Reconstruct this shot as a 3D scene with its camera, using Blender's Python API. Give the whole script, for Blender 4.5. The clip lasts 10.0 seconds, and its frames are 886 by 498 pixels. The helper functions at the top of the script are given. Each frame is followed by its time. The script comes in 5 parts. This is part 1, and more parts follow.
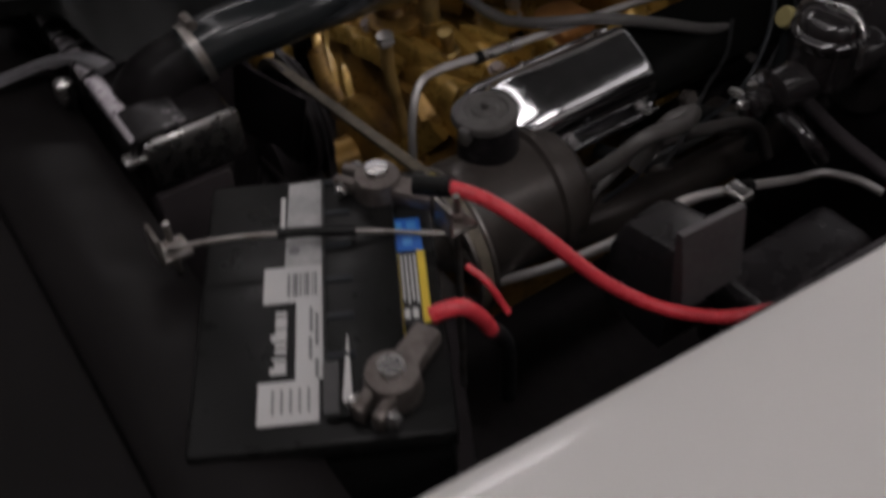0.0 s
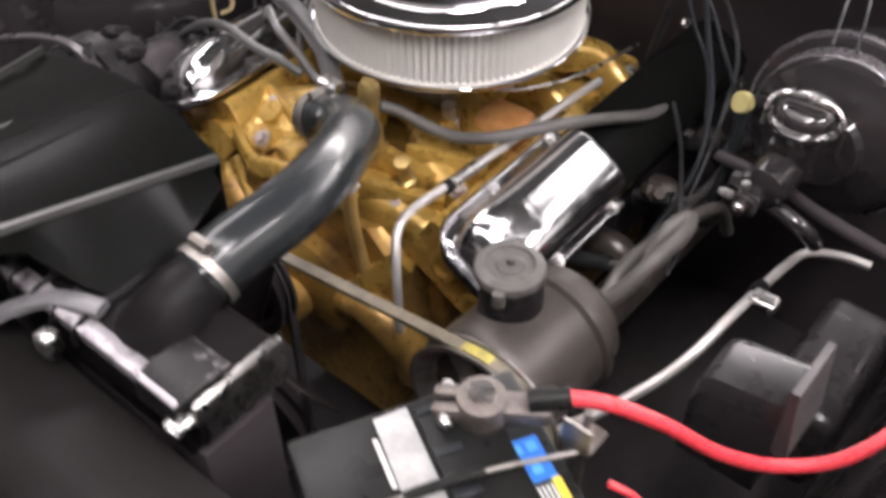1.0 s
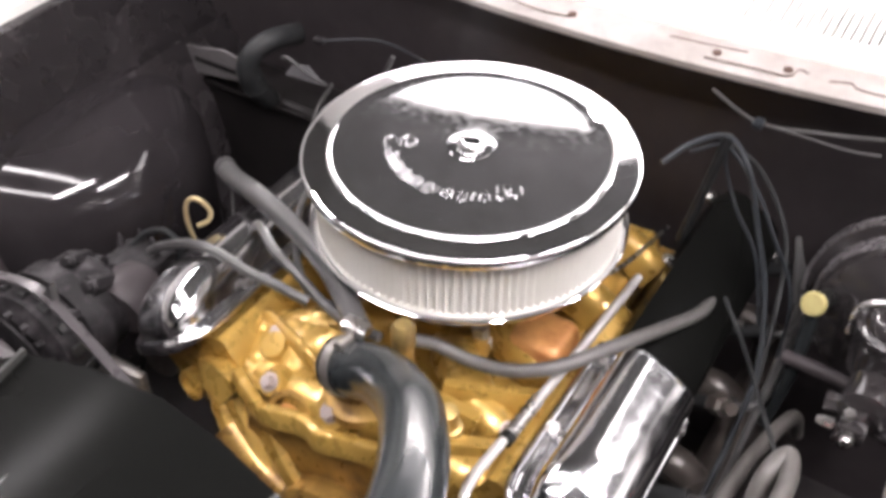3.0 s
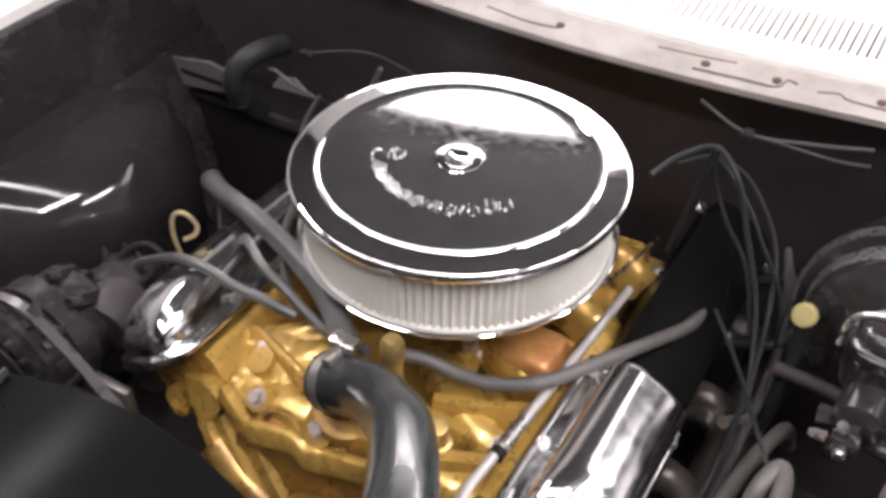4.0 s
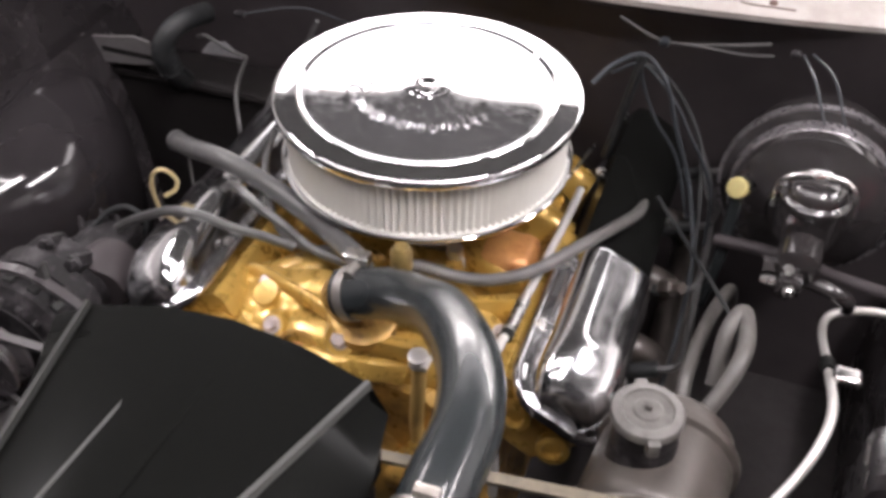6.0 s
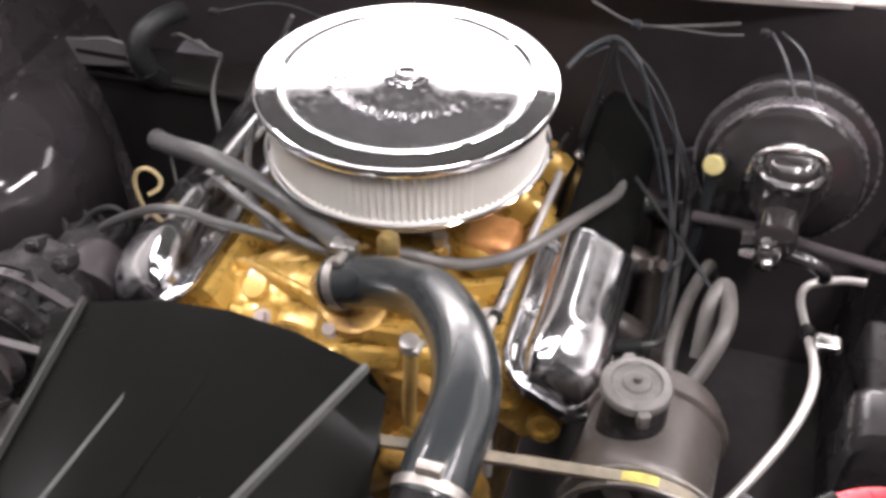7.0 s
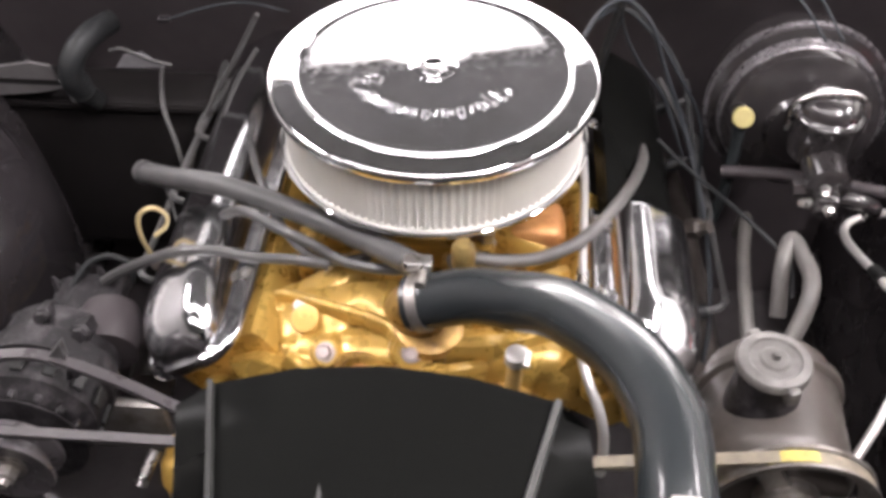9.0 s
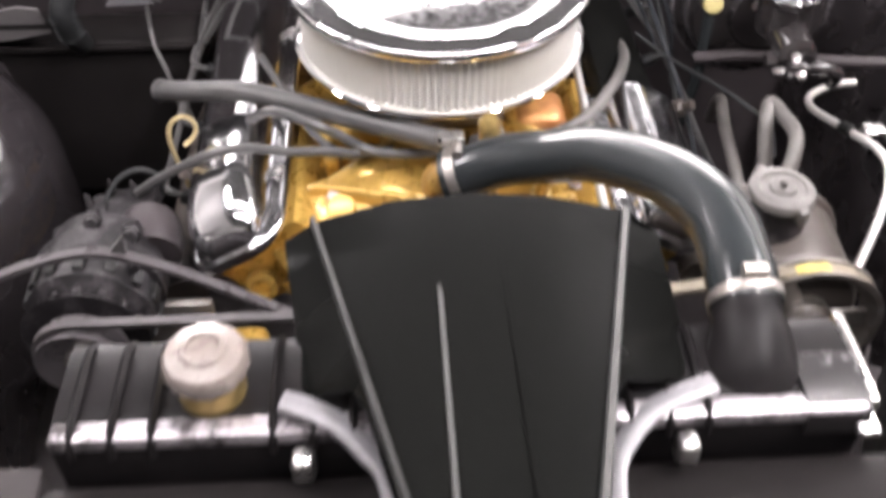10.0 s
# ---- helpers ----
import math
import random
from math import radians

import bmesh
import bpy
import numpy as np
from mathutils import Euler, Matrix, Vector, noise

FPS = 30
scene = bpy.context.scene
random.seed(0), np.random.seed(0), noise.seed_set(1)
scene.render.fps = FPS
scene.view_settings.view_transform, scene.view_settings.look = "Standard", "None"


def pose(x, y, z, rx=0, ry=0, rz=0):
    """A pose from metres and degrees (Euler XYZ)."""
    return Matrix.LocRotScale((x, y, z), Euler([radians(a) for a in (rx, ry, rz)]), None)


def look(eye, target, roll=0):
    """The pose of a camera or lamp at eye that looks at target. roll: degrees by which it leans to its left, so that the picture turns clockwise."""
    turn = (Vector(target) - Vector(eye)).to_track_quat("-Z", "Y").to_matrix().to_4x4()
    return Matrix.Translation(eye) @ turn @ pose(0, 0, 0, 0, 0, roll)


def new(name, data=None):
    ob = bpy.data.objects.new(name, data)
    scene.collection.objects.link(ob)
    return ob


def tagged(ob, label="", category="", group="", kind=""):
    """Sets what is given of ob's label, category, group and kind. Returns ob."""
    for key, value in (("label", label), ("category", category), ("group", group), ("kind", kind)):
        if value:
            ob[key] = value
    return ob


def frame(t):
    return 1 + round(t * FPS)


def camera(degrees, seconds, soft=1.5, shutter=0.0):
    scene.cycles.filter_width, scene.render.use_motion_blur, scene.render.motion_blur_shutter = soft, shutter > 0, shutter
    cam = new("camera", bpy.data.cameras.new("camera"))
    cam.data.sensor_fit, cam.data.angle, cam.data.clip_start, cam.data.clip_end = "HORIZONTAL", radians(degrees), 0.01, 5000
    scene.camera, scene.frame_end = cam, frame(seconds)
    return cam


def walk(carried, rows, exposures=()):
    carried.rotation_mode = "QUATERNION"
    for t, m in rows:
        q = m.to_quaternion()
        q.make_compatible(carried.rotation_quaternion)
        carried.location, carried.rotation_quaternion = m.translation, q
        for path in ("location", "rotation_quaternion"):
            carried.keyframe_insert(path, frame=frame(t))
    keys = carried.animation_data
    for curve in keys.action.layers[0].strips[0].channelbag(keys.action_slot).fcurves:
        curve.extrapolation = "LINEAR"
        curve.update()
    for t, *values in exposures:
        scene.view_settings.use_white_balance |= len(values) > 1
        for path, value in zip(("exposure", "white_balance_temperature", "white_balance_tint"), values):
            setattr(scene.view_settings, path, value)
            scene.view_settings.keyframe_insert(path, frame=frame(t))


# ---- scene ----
cam = camera(48.6, 10.0, soft=3.6, shutter=0.5)
PATH = [
    (0, (0.955, -0.763, 1.463), (-0.25, -0.013, 0.054), -3.3),
    (0.2, (0.893, -0.772, 1.471), (-0.262, 0.043, 0.056), -3.5),
    (0.5, (0.808, -0.8, 1.508), (-0.216, 0.138, 0.069), -1.8),
    (0.7, (0.752, -0.805, 1.508), (-0.227, 0.197, 0.081), -0.8),
    (1, (0.667, -0.826, 1.524), (-0.226, 0.261, 0.102), -0.0),
    (1.2, (0.606, -0.831, 1.532), (-0.225, 0.301, 0.108), 1.1),
    (1.4, (0.565, -0.822, 1.53), (-0.243, 0.34, 0.118), 1.2),
    (1.5, (0.548, -0.816, 1.531), (-0.257, 0.357, 0.124), 1.0),
    (1.8, (0.511, -0.78, 1.542), (-0.296, 0.389, 0.134), -0.3),
    (2, (0.484, -0.768, 1.542), (-0.317, 0.414, 0.142), -0.1),
    (2.1, (0.475, -0.761, 1.543), (-0.328, 0.426, 0.148), -0.4),
    (2.5, (0.441, -0.747, 1.544), (-0.359, 0.481, 0.183), -0.1),
    (3, (0.416, -0.727, 1.549), (-0.377, 0.555, 0.235), 0.3),
    (3.2, (0.412, -0.723, 1.545), (-0.383, 0.583, 0.256), 0.7),
    (4.3, (0.411, -0.719, 1.547), (-0.355, 0.589, 0.243), 0.5),
    (4.5, (0.409, -0.732, 1.543), (-0.336, 0.583, 0.233), 0.8),
    (5, (0.405, -0.756, 1.561), (-0.282, 0.546, 0.208), 0.4),
    (5.5, (0.353, -0.84, 1.558), (-0.21, 0.542, 0.227), 1.3),
    (5.7, (0.336, -0.869, 1.56), (-0.191, 0.532, 0.233), 1.3),
    (6.8, (0.332, -0.926, 1.569), (-0.116, 0.498, 0.238), 0.0),
    (7, (0.328, -0.92, 1.569), (-0.111, 0.501, 0.231), -0.0),
    (7.5, (0.299, -0.875, 1.566), (-0.105, 0.524, 0.196), -0.2),
    (8, (0.245, -0.849, 1.563), (-0.091, 0.553, 0.177), -0.6),
    (8.5, (0.148, -0.867, 1.561), (-0.048, 0.563, 0.176), 0.2),
    (9, (0.072, -0.88, 1.557), (-0.028, 0.542, 0.155), 0.1),
    (9.5, (0.012, -0.917, 1.548), (-0.005, 0.502, 0.14), 0.1),
    (9.7, (-0.017, -0.946, 1.546), (0.012, 0.466, 0.13), 0.5),
    (10, (-0.057, -1.026, 1.525), (0.032, 0.388, 0.114), 0.6),
]
EXPOSURES = [(0, -2.2, 6450, 17), (0.3, -1.85, 6450, 17), (0.5, -1.2, 6450, 17), (0.7, -0.42, 6450, 17), (1.0, 0.42, 6450, 17), (1.3, 0.75, 6450, 17), (2.0, 0.98, 6450, 17), (2.6, 1.04, 6450, 17), (3.2, 0.82, 6450, 17), (4.5, 0.45, 6450, 17), (5.6, 0.60, 6450, 17), (7.0, 0.92, 6450, 17), (8.0, 1.03, 6450, 17), (9.0, 1.08, 6450, 17), (10, 1.38, 6450, 17)]
walk(cam, [(t, look(eye, target, roll)) for t, eye, target, roll in PATH], EXPOSURES)

# ---- world and lamps ----
world = bpy.data.worlds.new("world")
scene.world = world
world.use_nodes = True
world.node_tree.nodes["Background"].inputs[0].default_value = (0.9, 0.95, 1.0, 1)
world.node_tree.nodes["Background"].inputs[1].default_value = 0.02
LAMP = 50.0      # brightness of the fluorescent diffusers


# ---- materials ----
def material(name, base, rough=0.5, metal=0.0, other=None, scale=30.0, amount=0.5, bump=0.0, bump_scale=200.0,
             coat=0.0, rough_var=0.1, emit=0.0, sharp=(0.4, 0.65), spec=0.5):
    """A surface with stains (large noise) towards another colour, grain in gloss and a fine relief."""
    m = bpy.data.materials.new(name)
    m.use_nodes = True
    nt = m.node_tree
    p = nt.nodes["Principled BSDF"]
    p.inputs["Metallic"].default_value = metal
    p.inputs["Coat Weight"].default_value = coat
    p.inputs["Specular IOR Level"].default_value = spec
    p.inputs["Coat Roughness"].default_value = 0.08
    tc = nt.nodes.new("ShaderNodeTexCoord")
    geo = nt.nodes.new("ShaderNodeNewGeometry")
    n1 = nt.nodes.new("ShaderNodeTexNoise")
    n1.inputs["Scale"].default_value = scale
    n1.inputs["Detail"].default_value = 6
    n1.inputs["Roughness"].default_value = 0.65
    nt.links.new(geo.outputs["Position"], n1.inputs["Vector"])
    ramp = nt.nodes.new("ShaderNodeMapRange")
    ramp.inputs["From Min"].default_value, ramp.inputs["From Max"].default_value = sharp
    ramp.inputs["To Max"].default_value = amount
    nt.links.new(n1.outputs["Fac"], ramp.inputs["Value"])
    mix = nt.nodes.new("ShaderNodeMix")
    mix.data_type = "RGBA"
    mix.inputs["A"].default_value = (*base, 1)
    mix.inputs["B"].default_value = (*(other or [c * 0.6 for c in base]), 1)
    nt.links.new(ramp.outputs["Result"], mix.inputs["Factor"])
    nt.links.new(mix.outputs["Result"], p.inputs["Base Color"])
    n2 = nt.nodes.new("ShaderNodeTexNoise")
    n2.inputs["Scale"].default_value = scale * 4.3
    n2.inputs["Detail"].default_value = 4
    nt.links.new(geo.outputs["Position"], n2.inputs["Vector"])
    rr = nt.nodes.new("ShaderNodeMapRange")
    rr.inputs["From Min"].default_value, rr.inputs["From Max"].default_value = 0.3, 0.7
    rr.inputs["To Min"].default_value, rr.inputs["To Max"].default_value = max(0.02, rough - rough_var), min(1, rough + rough_var)
    nt.links.new(n2.outputs["Fac"], rr.inputs["Value"])
    nt.links.new(rr.outputs["Result"], p.inputs["Roughness"])
    if bump:
        n3 = nt.nodes.new("ShaderNodeTexNoise")
        n3.inputs["Scale"].default_value = bump_scale
        n3.inputs["Detail"].default_value = 3
        nt.links.new(geo.outputs["Position"], n3.inputs["Vector"])
        b = nt.nodes.new("ShaderNodeBump")
        b.inputs["Strength"].default_value = bump
        b.inputs["Distance"].default_value = 0.002
        nt.links.new(n3.outputs["Fac"], b.inputs["Height"])
        nt.links.new(b.outputs["Normal"], p.inputs["Normal"])
    if emit:
        p.inputs["Emission Color"].default_value = (*base, 1)
        p.inputs["Emission Strength"].default_value = emit
    return m


CHROME = material("chrome", (0.80, 0.80, 0.82), 0.05, 1.0, (0.68, 0.66, 0.64), 25, 0.3, rough_var=0.03)
COVER_CHROME = material("handled_chrome", (0.74, 0.74, 0.76), 0.15, 1.0, (0.60, 0.59, 0.60), 16, 0.5, rough_var=0.05)
STEEL = material("bright_steel", (0.62, 0.61, 0.60), 0.28, 1.0, (0.45, 0.43, 0.41), 18, 0.5, rough_var=0.06)
PIPE = material("pale_zinc_pipe", (0.62, 0.60, 0.58), 0.38, 0.6, (0.50, 0.47, 0.45), 14, 0.5, rough_var=0.05)
DULL_STEEL = material("dull_steel", (0.36, 0.34, 0.32), 0.45, 0.9, (0.16, 0.13, 0.11), 50, 0.7, 0.2)
GOLD = material("gold_engine_enamel", (0.46, 0.288, 0.068), 0.30, 0.40, (0.32, 0.185, 0.038), 14, 0.65, 0.06, 45, coat=0.25, sharp=(0.40, 0.72), rough_var=0.08)
# greasy stains, and shade painted in for the dim low castings
GOLD_GRIME_SHADE = material("greasy_shaded_gold_enamel", (0.45, 0.265, 0.066), 0.34, 0.4, (0.12, 0.062, 0.023), 18, 0.9, 0.12, 60, sharp=(0.40, 0.64))
TAN_WIRE = material("yellowed_steel_rod", (0.50, 0.40, 0.22), 0.4, 0.4, (0.35, 0.26, 0.14), 60, 0.5)
GOLD_RUST = material("heat_browned_gold_enamel", (0.58, 0.29, 0.10), 0.42, 0.35, (0.30, 0.11, 0.04), 30, 0.8, 0.3, 90)
BLACK_GLOSS = material("black_gloss_paint", (0.022, 0.0195, 0.020), 0.16, 0.0, (0.034, 0.030, 0.031), 9, 0.5, 0.015, 25, coat=0.4, rough_var=0.06)
WORN_GLOSS = material("dusty_black_gloss_paint", (0.020, 0.0175, 0.0185), 0.24, 0.0, (0.075, 0.066, 0.070), 5, 0.8, 0.03, 25, coat=0.3, rough_var=0.1, sharp=(0.45, 0.75))
WET_BLACK = material("polished_black_enamel", (0.020, 0.0175, 0.019), 0.10, 0.0, (0.032, 0.028, 0.030), 7, 0.5, coat=0.2, rough_var=0.03, spec=0.5)
BLACK_SATIN = material("black_satin_paint", (0.040, 0.034, 0.036), 0.45, 0.0, (0.056, 0.048, 0.050), 8, 0.6, 0.06, 60, spec=0.2)
BLACK_PLASTIC = material("black_plastic", (0.009, 0.0092, 0.009), 0.34, 0.0, (0.016, 0.0158, 0.015), 12, 0.5, 0.04, 300, spec=0.18)
# also stands in for the dark reflection on the driver's rear rocker cover
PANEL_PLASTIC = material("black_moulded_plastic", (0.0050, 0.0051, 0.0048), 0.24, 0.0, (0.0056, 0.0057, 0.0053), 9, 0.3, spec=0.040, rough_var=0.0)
# duct plastic twice: highlight painted into the first, the dimmer side into the second
RIDGE_LIT = material("lit_plastic_ridge", (0.060, 0.060, 0.058), 0.32, 0.0, (0.045, 0.045, 0.044), 12, 0.4, spec=0.5, rough_var=0.01)
RIDGE_SHADED = material("shaded_plastic_ridge", (0.028, 0.028, 0.027), 0.4, 0.0, (0.022, 0.022, 0.021), 12, 0.4, spec=0.2)
HEADER_PAINT = material("dusty_black_header_paint", (0.011, 0.0098, 0.0098), 0.42, 0.0, (0.017, 0.015, 0.015), 6, 0.5, 0.03, 60, spec=0.08)
RUBBER = material("black_rubber_hose", (0.019, 0.022, 0.0235), 0.21, 0.0, (0.023, 0.026, 0.0275), 20, 0.3, 0.008, 60, spec=0.42, rough_var=0.03)
GREY_RUBBER = material("dusty_grey_rubber", (0.055, 0.054, 0.054), 0.38, 0.0, (0.085, 0.08, 0.078), 40, 0.4, 0.06, 200)
FAN_BELT = material("worn_fan_belt", (0.066, 0.060, 0.062), 0.55, 0.0, (0.040, 0.036, 0.037), 60, 0.6)
HOSE_DUST = material("dusty_tan_rubber", (0.085, 0.079, 0.074), 0.45, 0.0, (0.055, 0.05, 0.047), 40, 0.5, 0.06, 200)
WIRE_BLACK = material("wire_sheath", (0.012, 0.013, 0.014), 0.5, 0.0, (0.03, 0.03, 0.03), 40, 0.5, spec=0.3)
WIRE_BLUE = material("blue_grey_wire_sheath", (0.016, 0.019, 0.023), 0.45, 0.0, (0.026, 0.028, 0.031), 40, 0.5, spec=0.3)
BOX_PLASTIC = material("greyed_black_plastic", (0.017, 0.0155, 0.0165), 0.30, 0.0, (0.028, 0.025, 0.026), 9, 0.5, 0.03, 90, spec=0.4)
CHIPPED = material("chipped_tank_paint", (0.20, 0.186, 0.195), 0.4, 0.4, (0.015, 0.0135, 0.014), 30, 1.0, 0.1, 70, sharp=(0.36, 0.47))
# ceiling light mirrored by the black servo, painted as lavender grey
SERVO_SHEEN = material("lavender_ceiling_sheen", (0.24, 0.225, 0.235), 0.30, 0.7, (0.12, 0.11, 0.115), 30, 0.7, 0.05, 120)
# dusty grey of the castings; on one rear head its dark tone is shade
DUST_AND_SHADE = material("dusty_and_shaded_casting", (0.0130, 0.0117, 0.0126), 0.5, 0.1, (0.062, 0.056, 0.060), 55, 0.8, 0.3, 110, spec=0.25, sharp=(0.48, 0.68))
DUSTY_CAP = material("dusty_grey_cap", (0.118, 0.111, 0.106), 0.5, 0.2, (0.065, 0.060, 0.056), 60, 0.7, 0.2, 130)
DUSTY_TAN = material("dusty_tan_steel_can", (0.066, 0.056, 0.050), 0.38, 0.2, (0.036, 0.030, 0.026), 20, 0.7, 0.12, 120)
WHITE_PAINT = material("white_body_paint", (0.80, 0.785, 0.755), 0.3, 0.0, (0.79, 0.772, 0.74), 3, 0.2, coat=0.5, rough_var=0.0)
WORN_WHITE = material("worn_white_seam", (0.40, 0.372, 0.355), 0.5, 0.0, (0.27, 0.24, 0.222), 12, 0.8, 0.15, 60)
RUST_SEAM = material("rusty_seam_crack", (0.10, 0.055, 0.04), 0.8, 0.0, (0.05, 0.03, 0.025), 60, 0.6)
STRAP_DARK = material("dusty_grey_plate", (0.105, 0.098, 0.10), 0.5, 0.1, (0.075, 0.069, 0.07), 30, 0.6, 0.1, 90)
SHEEN = material("dusty_dark_plate", (0.06, 0.054, 0.057), 0.30, 0.2, (0.075, 0.068, 0.071), 12, 0.6)
STRAP_GREY = material("grey_painted_strap", (0.20, 0.195, 0.205), 0.42, 0.3, (0.12, 0.115, 0.12), 50, 0.6, 0.08, 90)
TANK_BLACK = material("worn_black_tank_paint", (0.0068, 0.0062, 0.0065), 0.40, 0.0, (0.016, 0.014, 0.0145), 12, 0.6, 0.05, 30, spec=0.10, rough_var=0.1)
SEAM_STEEL = material("worn_seam_steel", (0.40, 0.375, 0.395), 0.36, 0.5, (0.035, 0.03, 0.032), 26, 1.0, 0.06, 90, sharp=(0.46, 0.60))
TAN_HOSE = material("gold_painted_rubber", (0.50, 0.335, 0.115), 0.42, 0.1, (0.32, 0.20, 0.07), 40, 0.6, 0.05, 120)
PAPER = material("cream_filter_paper", (0.72, 0.705, 0.67), 0.8, 0.0, (0.60, 0.58, 0.54), 14, 0.5, 0.1, 300)
RED = material("red_cable_sheath", (0.78, 0.060, 0.078), 0.32, 0.0, (0.64, 0.040, 0.055), 40, 0.5)
BOLT = material("pale_painted_bolt", (0.42, 0.355, 0.335), 0.45, 0.3, (0.26, 0.21, 0.20), 60, 0.6)
BELT_YELLOW = material("faded_yellow_belt_print", (0.50, 0.42, 0.10), 0.6, 0.0, (0.20, 0.17, 0.06), 70, 0.8)
YELLOW = material("yellow_print", (0.80, 0.58, 0.05), 0.45, 0.0, (0.6, 0.42, 0.05), 40, 0.4)
BLUE = material("blue_sticker", (0.02, 0.16, 0.60), 0.4, 0.0, (0.02, 0.11, 0.42), 50, 0.4)
LABEL_GREY = material("greyed_label", (0.34, 0.34, 0.335), 0.45, 0.0, (0.52, 0.52, 0.51), 45, 0.8, 0.05, 200)
BLUE_PALE = material("pale_blue_print", (0.10, 0.38, 0.80), 0.4)
LABEL = material("white_label", (0.62, 0.62, 0.61), 0.5, 0.0, (0.62, 0.60, 0.58), 40, 0.5)
GREY_PRINT = material("grey_print", (0.22, 0.22, 0.22), 0.5, 0.0, None, 40, 0.5)
INK = material("black_ink", (0.015, 0.015, 0.015), 0.5)
LEAD = material("dull_lead", (0.21, 0.185, 0.17), 0.5, 0.6, (0.10, 0.08, 0.07), 70, 0.7, 0.3, 200)
BRASS = material("tarnished_brass", (0.50, 0.36, 0.14), 0.4, 0.8, (0.22, 0.16, 0.08), 60, 0.7)
IVORY = material("ivory_plastic", (0.175, 0.148, 0.134), 0.3, 0.0, (0.14, 0.118, 0.105), 20, 0.4)
YELLOW_CAP = material("faded_yellow_plastic", (0.36, 0.31, 0.13), 0.5, 0.0, (0.26, 0.22, 0.09), 60, 0.5)
BELT_WEAR = material("worn_belt_tan", (0.20, 0.17, 0.125), 0.6, 0.0, (0.09, 0.078, 0.06), 60, 0.6)
FLOOR_MAT = material("concrete_floor", (0.22, 0.215, 0.205), 0.7, 0.0, (0.14, 0.135, 0.13), 2.5, 0.7, 0.2, 40)
WALL_MAT = material("white_wall_paint", (0.80, 0.79, 0.77), 0.7, 0.0, (0.72, 0.71, 0.69), 1.2, 0.5, 0.1, 30)
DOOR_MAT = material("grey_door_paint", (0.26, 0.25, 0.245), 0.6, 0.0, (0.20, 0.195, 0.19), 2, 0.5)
# black bay sheet, its colour raised to imitate haze over the deep shade
BAY_HAZE = material("haze_lifted_bay_floor", (0.040, 0.035, 0.036), 0.7, 0.0, (0.025, 0.022, 0.022), 12, 0.7, 0.2, 80, spec=0.2)
VAC_RUBBER = material("faded_grey_rubber", (0.085, 0.081, 0.078), 0.4, 0.0, (0.12, 0.113, 0.108), 40, 0.4, 0.04, 200)
CEIL_MAT = material("dark_ceiling_board", (0.032, 0.031, 0.030), 0.8, 0.0, (0.022, 0.021, 0.020), 2, 0.6)
TROFFER = material("lit_troffer_panel", (1.0, 0.975, 0.955), 0.5, 0.0, (1.0, 0.975, 0.955), 5, 0.0, emit=LAMP * 0.062)
# glow of the added rear window, mirrored white in the air cleaner lid
ADDED_PANE = material("added_glow_pane", (1.0, 0.98, 0.97), 0.4, 0.0, (0.9, 0.89, 0.89), 1.5, 0.5, emit=2.1)
SOFT_TUBE = material("lit_tube_cover", (1.0, 0.975, 0.955), 0.5, 0.0, (1.0, 0.975, 0.955), 5, 0.0, emit=LAMP * 0.34)
DIFFUSER = material("lit_diffuser", (1.0, 0.975, 0.955), 0.5, 0.0, (1.0, 0.975, 0.955), 5, 0.0, emit=LAMP)


# ---- building helpers ----
BASE = {}


def thing(name, at, label, category, group="", kind=""):
    """An Empty at its base that carries a thing's parts."""
    ob = new(name)
    ob.empty_display_size = 0.02
    ob.location = at
    BASE[ob] = Vector(at)
    return tagged(ob, label, category, group, kind)


def mesh_object(name, bm, mat, smooth=40):
    me = bpy.data.meshes.new(name)
    bmesh.ops.recalc_face_normals(bm, faces=bm.faces)
    lim = radians(smooth)
    for f in bm.faces:
        f.smooth = True
    for e in bm.edges:
        e.smooth = len(e.link_faces) == 2 and e.calc_face_angle(0) < lim
    bm.to_mesh(me)
    bm.free()
    me.materials.append(mat)
    return new(name, me)


def part(name, bm, mat, parent, label="", smooth=40):
    """Links a bmesh, built in world places, as one mesh under a thing or a part."""
    base = BASE[parent]
    bmesh.ops.translate(bm, vec=-base, verts=bm.verts)
    ob = mesh_object(name, bm, mat, smooth)
    ob.parent = parent
    BASE[ob] = base
    return tagged(ob, label)


def whole(name, bm, mat, at, label, category, group="", kind="", smooth=40):
    """A thing of one mesh."""
    at = Vector(at)
    bmesh.ops.translate(bm, vec=-at, verts=bm.verts)
    ob = mesh_object(name, bm, mat, smooth)
    ob.location = at
    BASE[ob] = at
    return tagged(ob, label, category, group, kind)


def box(x0, x1, y0, y1, z0, z1, bevel=0.0, seg=2, m=None):
    bm = bmesh.new()
    bmesh.ops.create_cube(bm, size=1)
    for v in bm.verts:
        v.co = Vector(((x0 + x1) / 2 + v.co.x * (x1 - x0), (y0 + y1) / 2 + v.co.y * (y1 - y0), (z0 + z1) / 2 + v.co.z * (z1 - z0)))
    if bevel:
        bmesh.ops.bevel(bm, geom=bm.edges, offset=bevel, segments=seg, profile=0.5, affect="EDGES")
    if m:
        bmesh.ops.transform(bm, matrix=m, verts=bm.verts)
    return bm


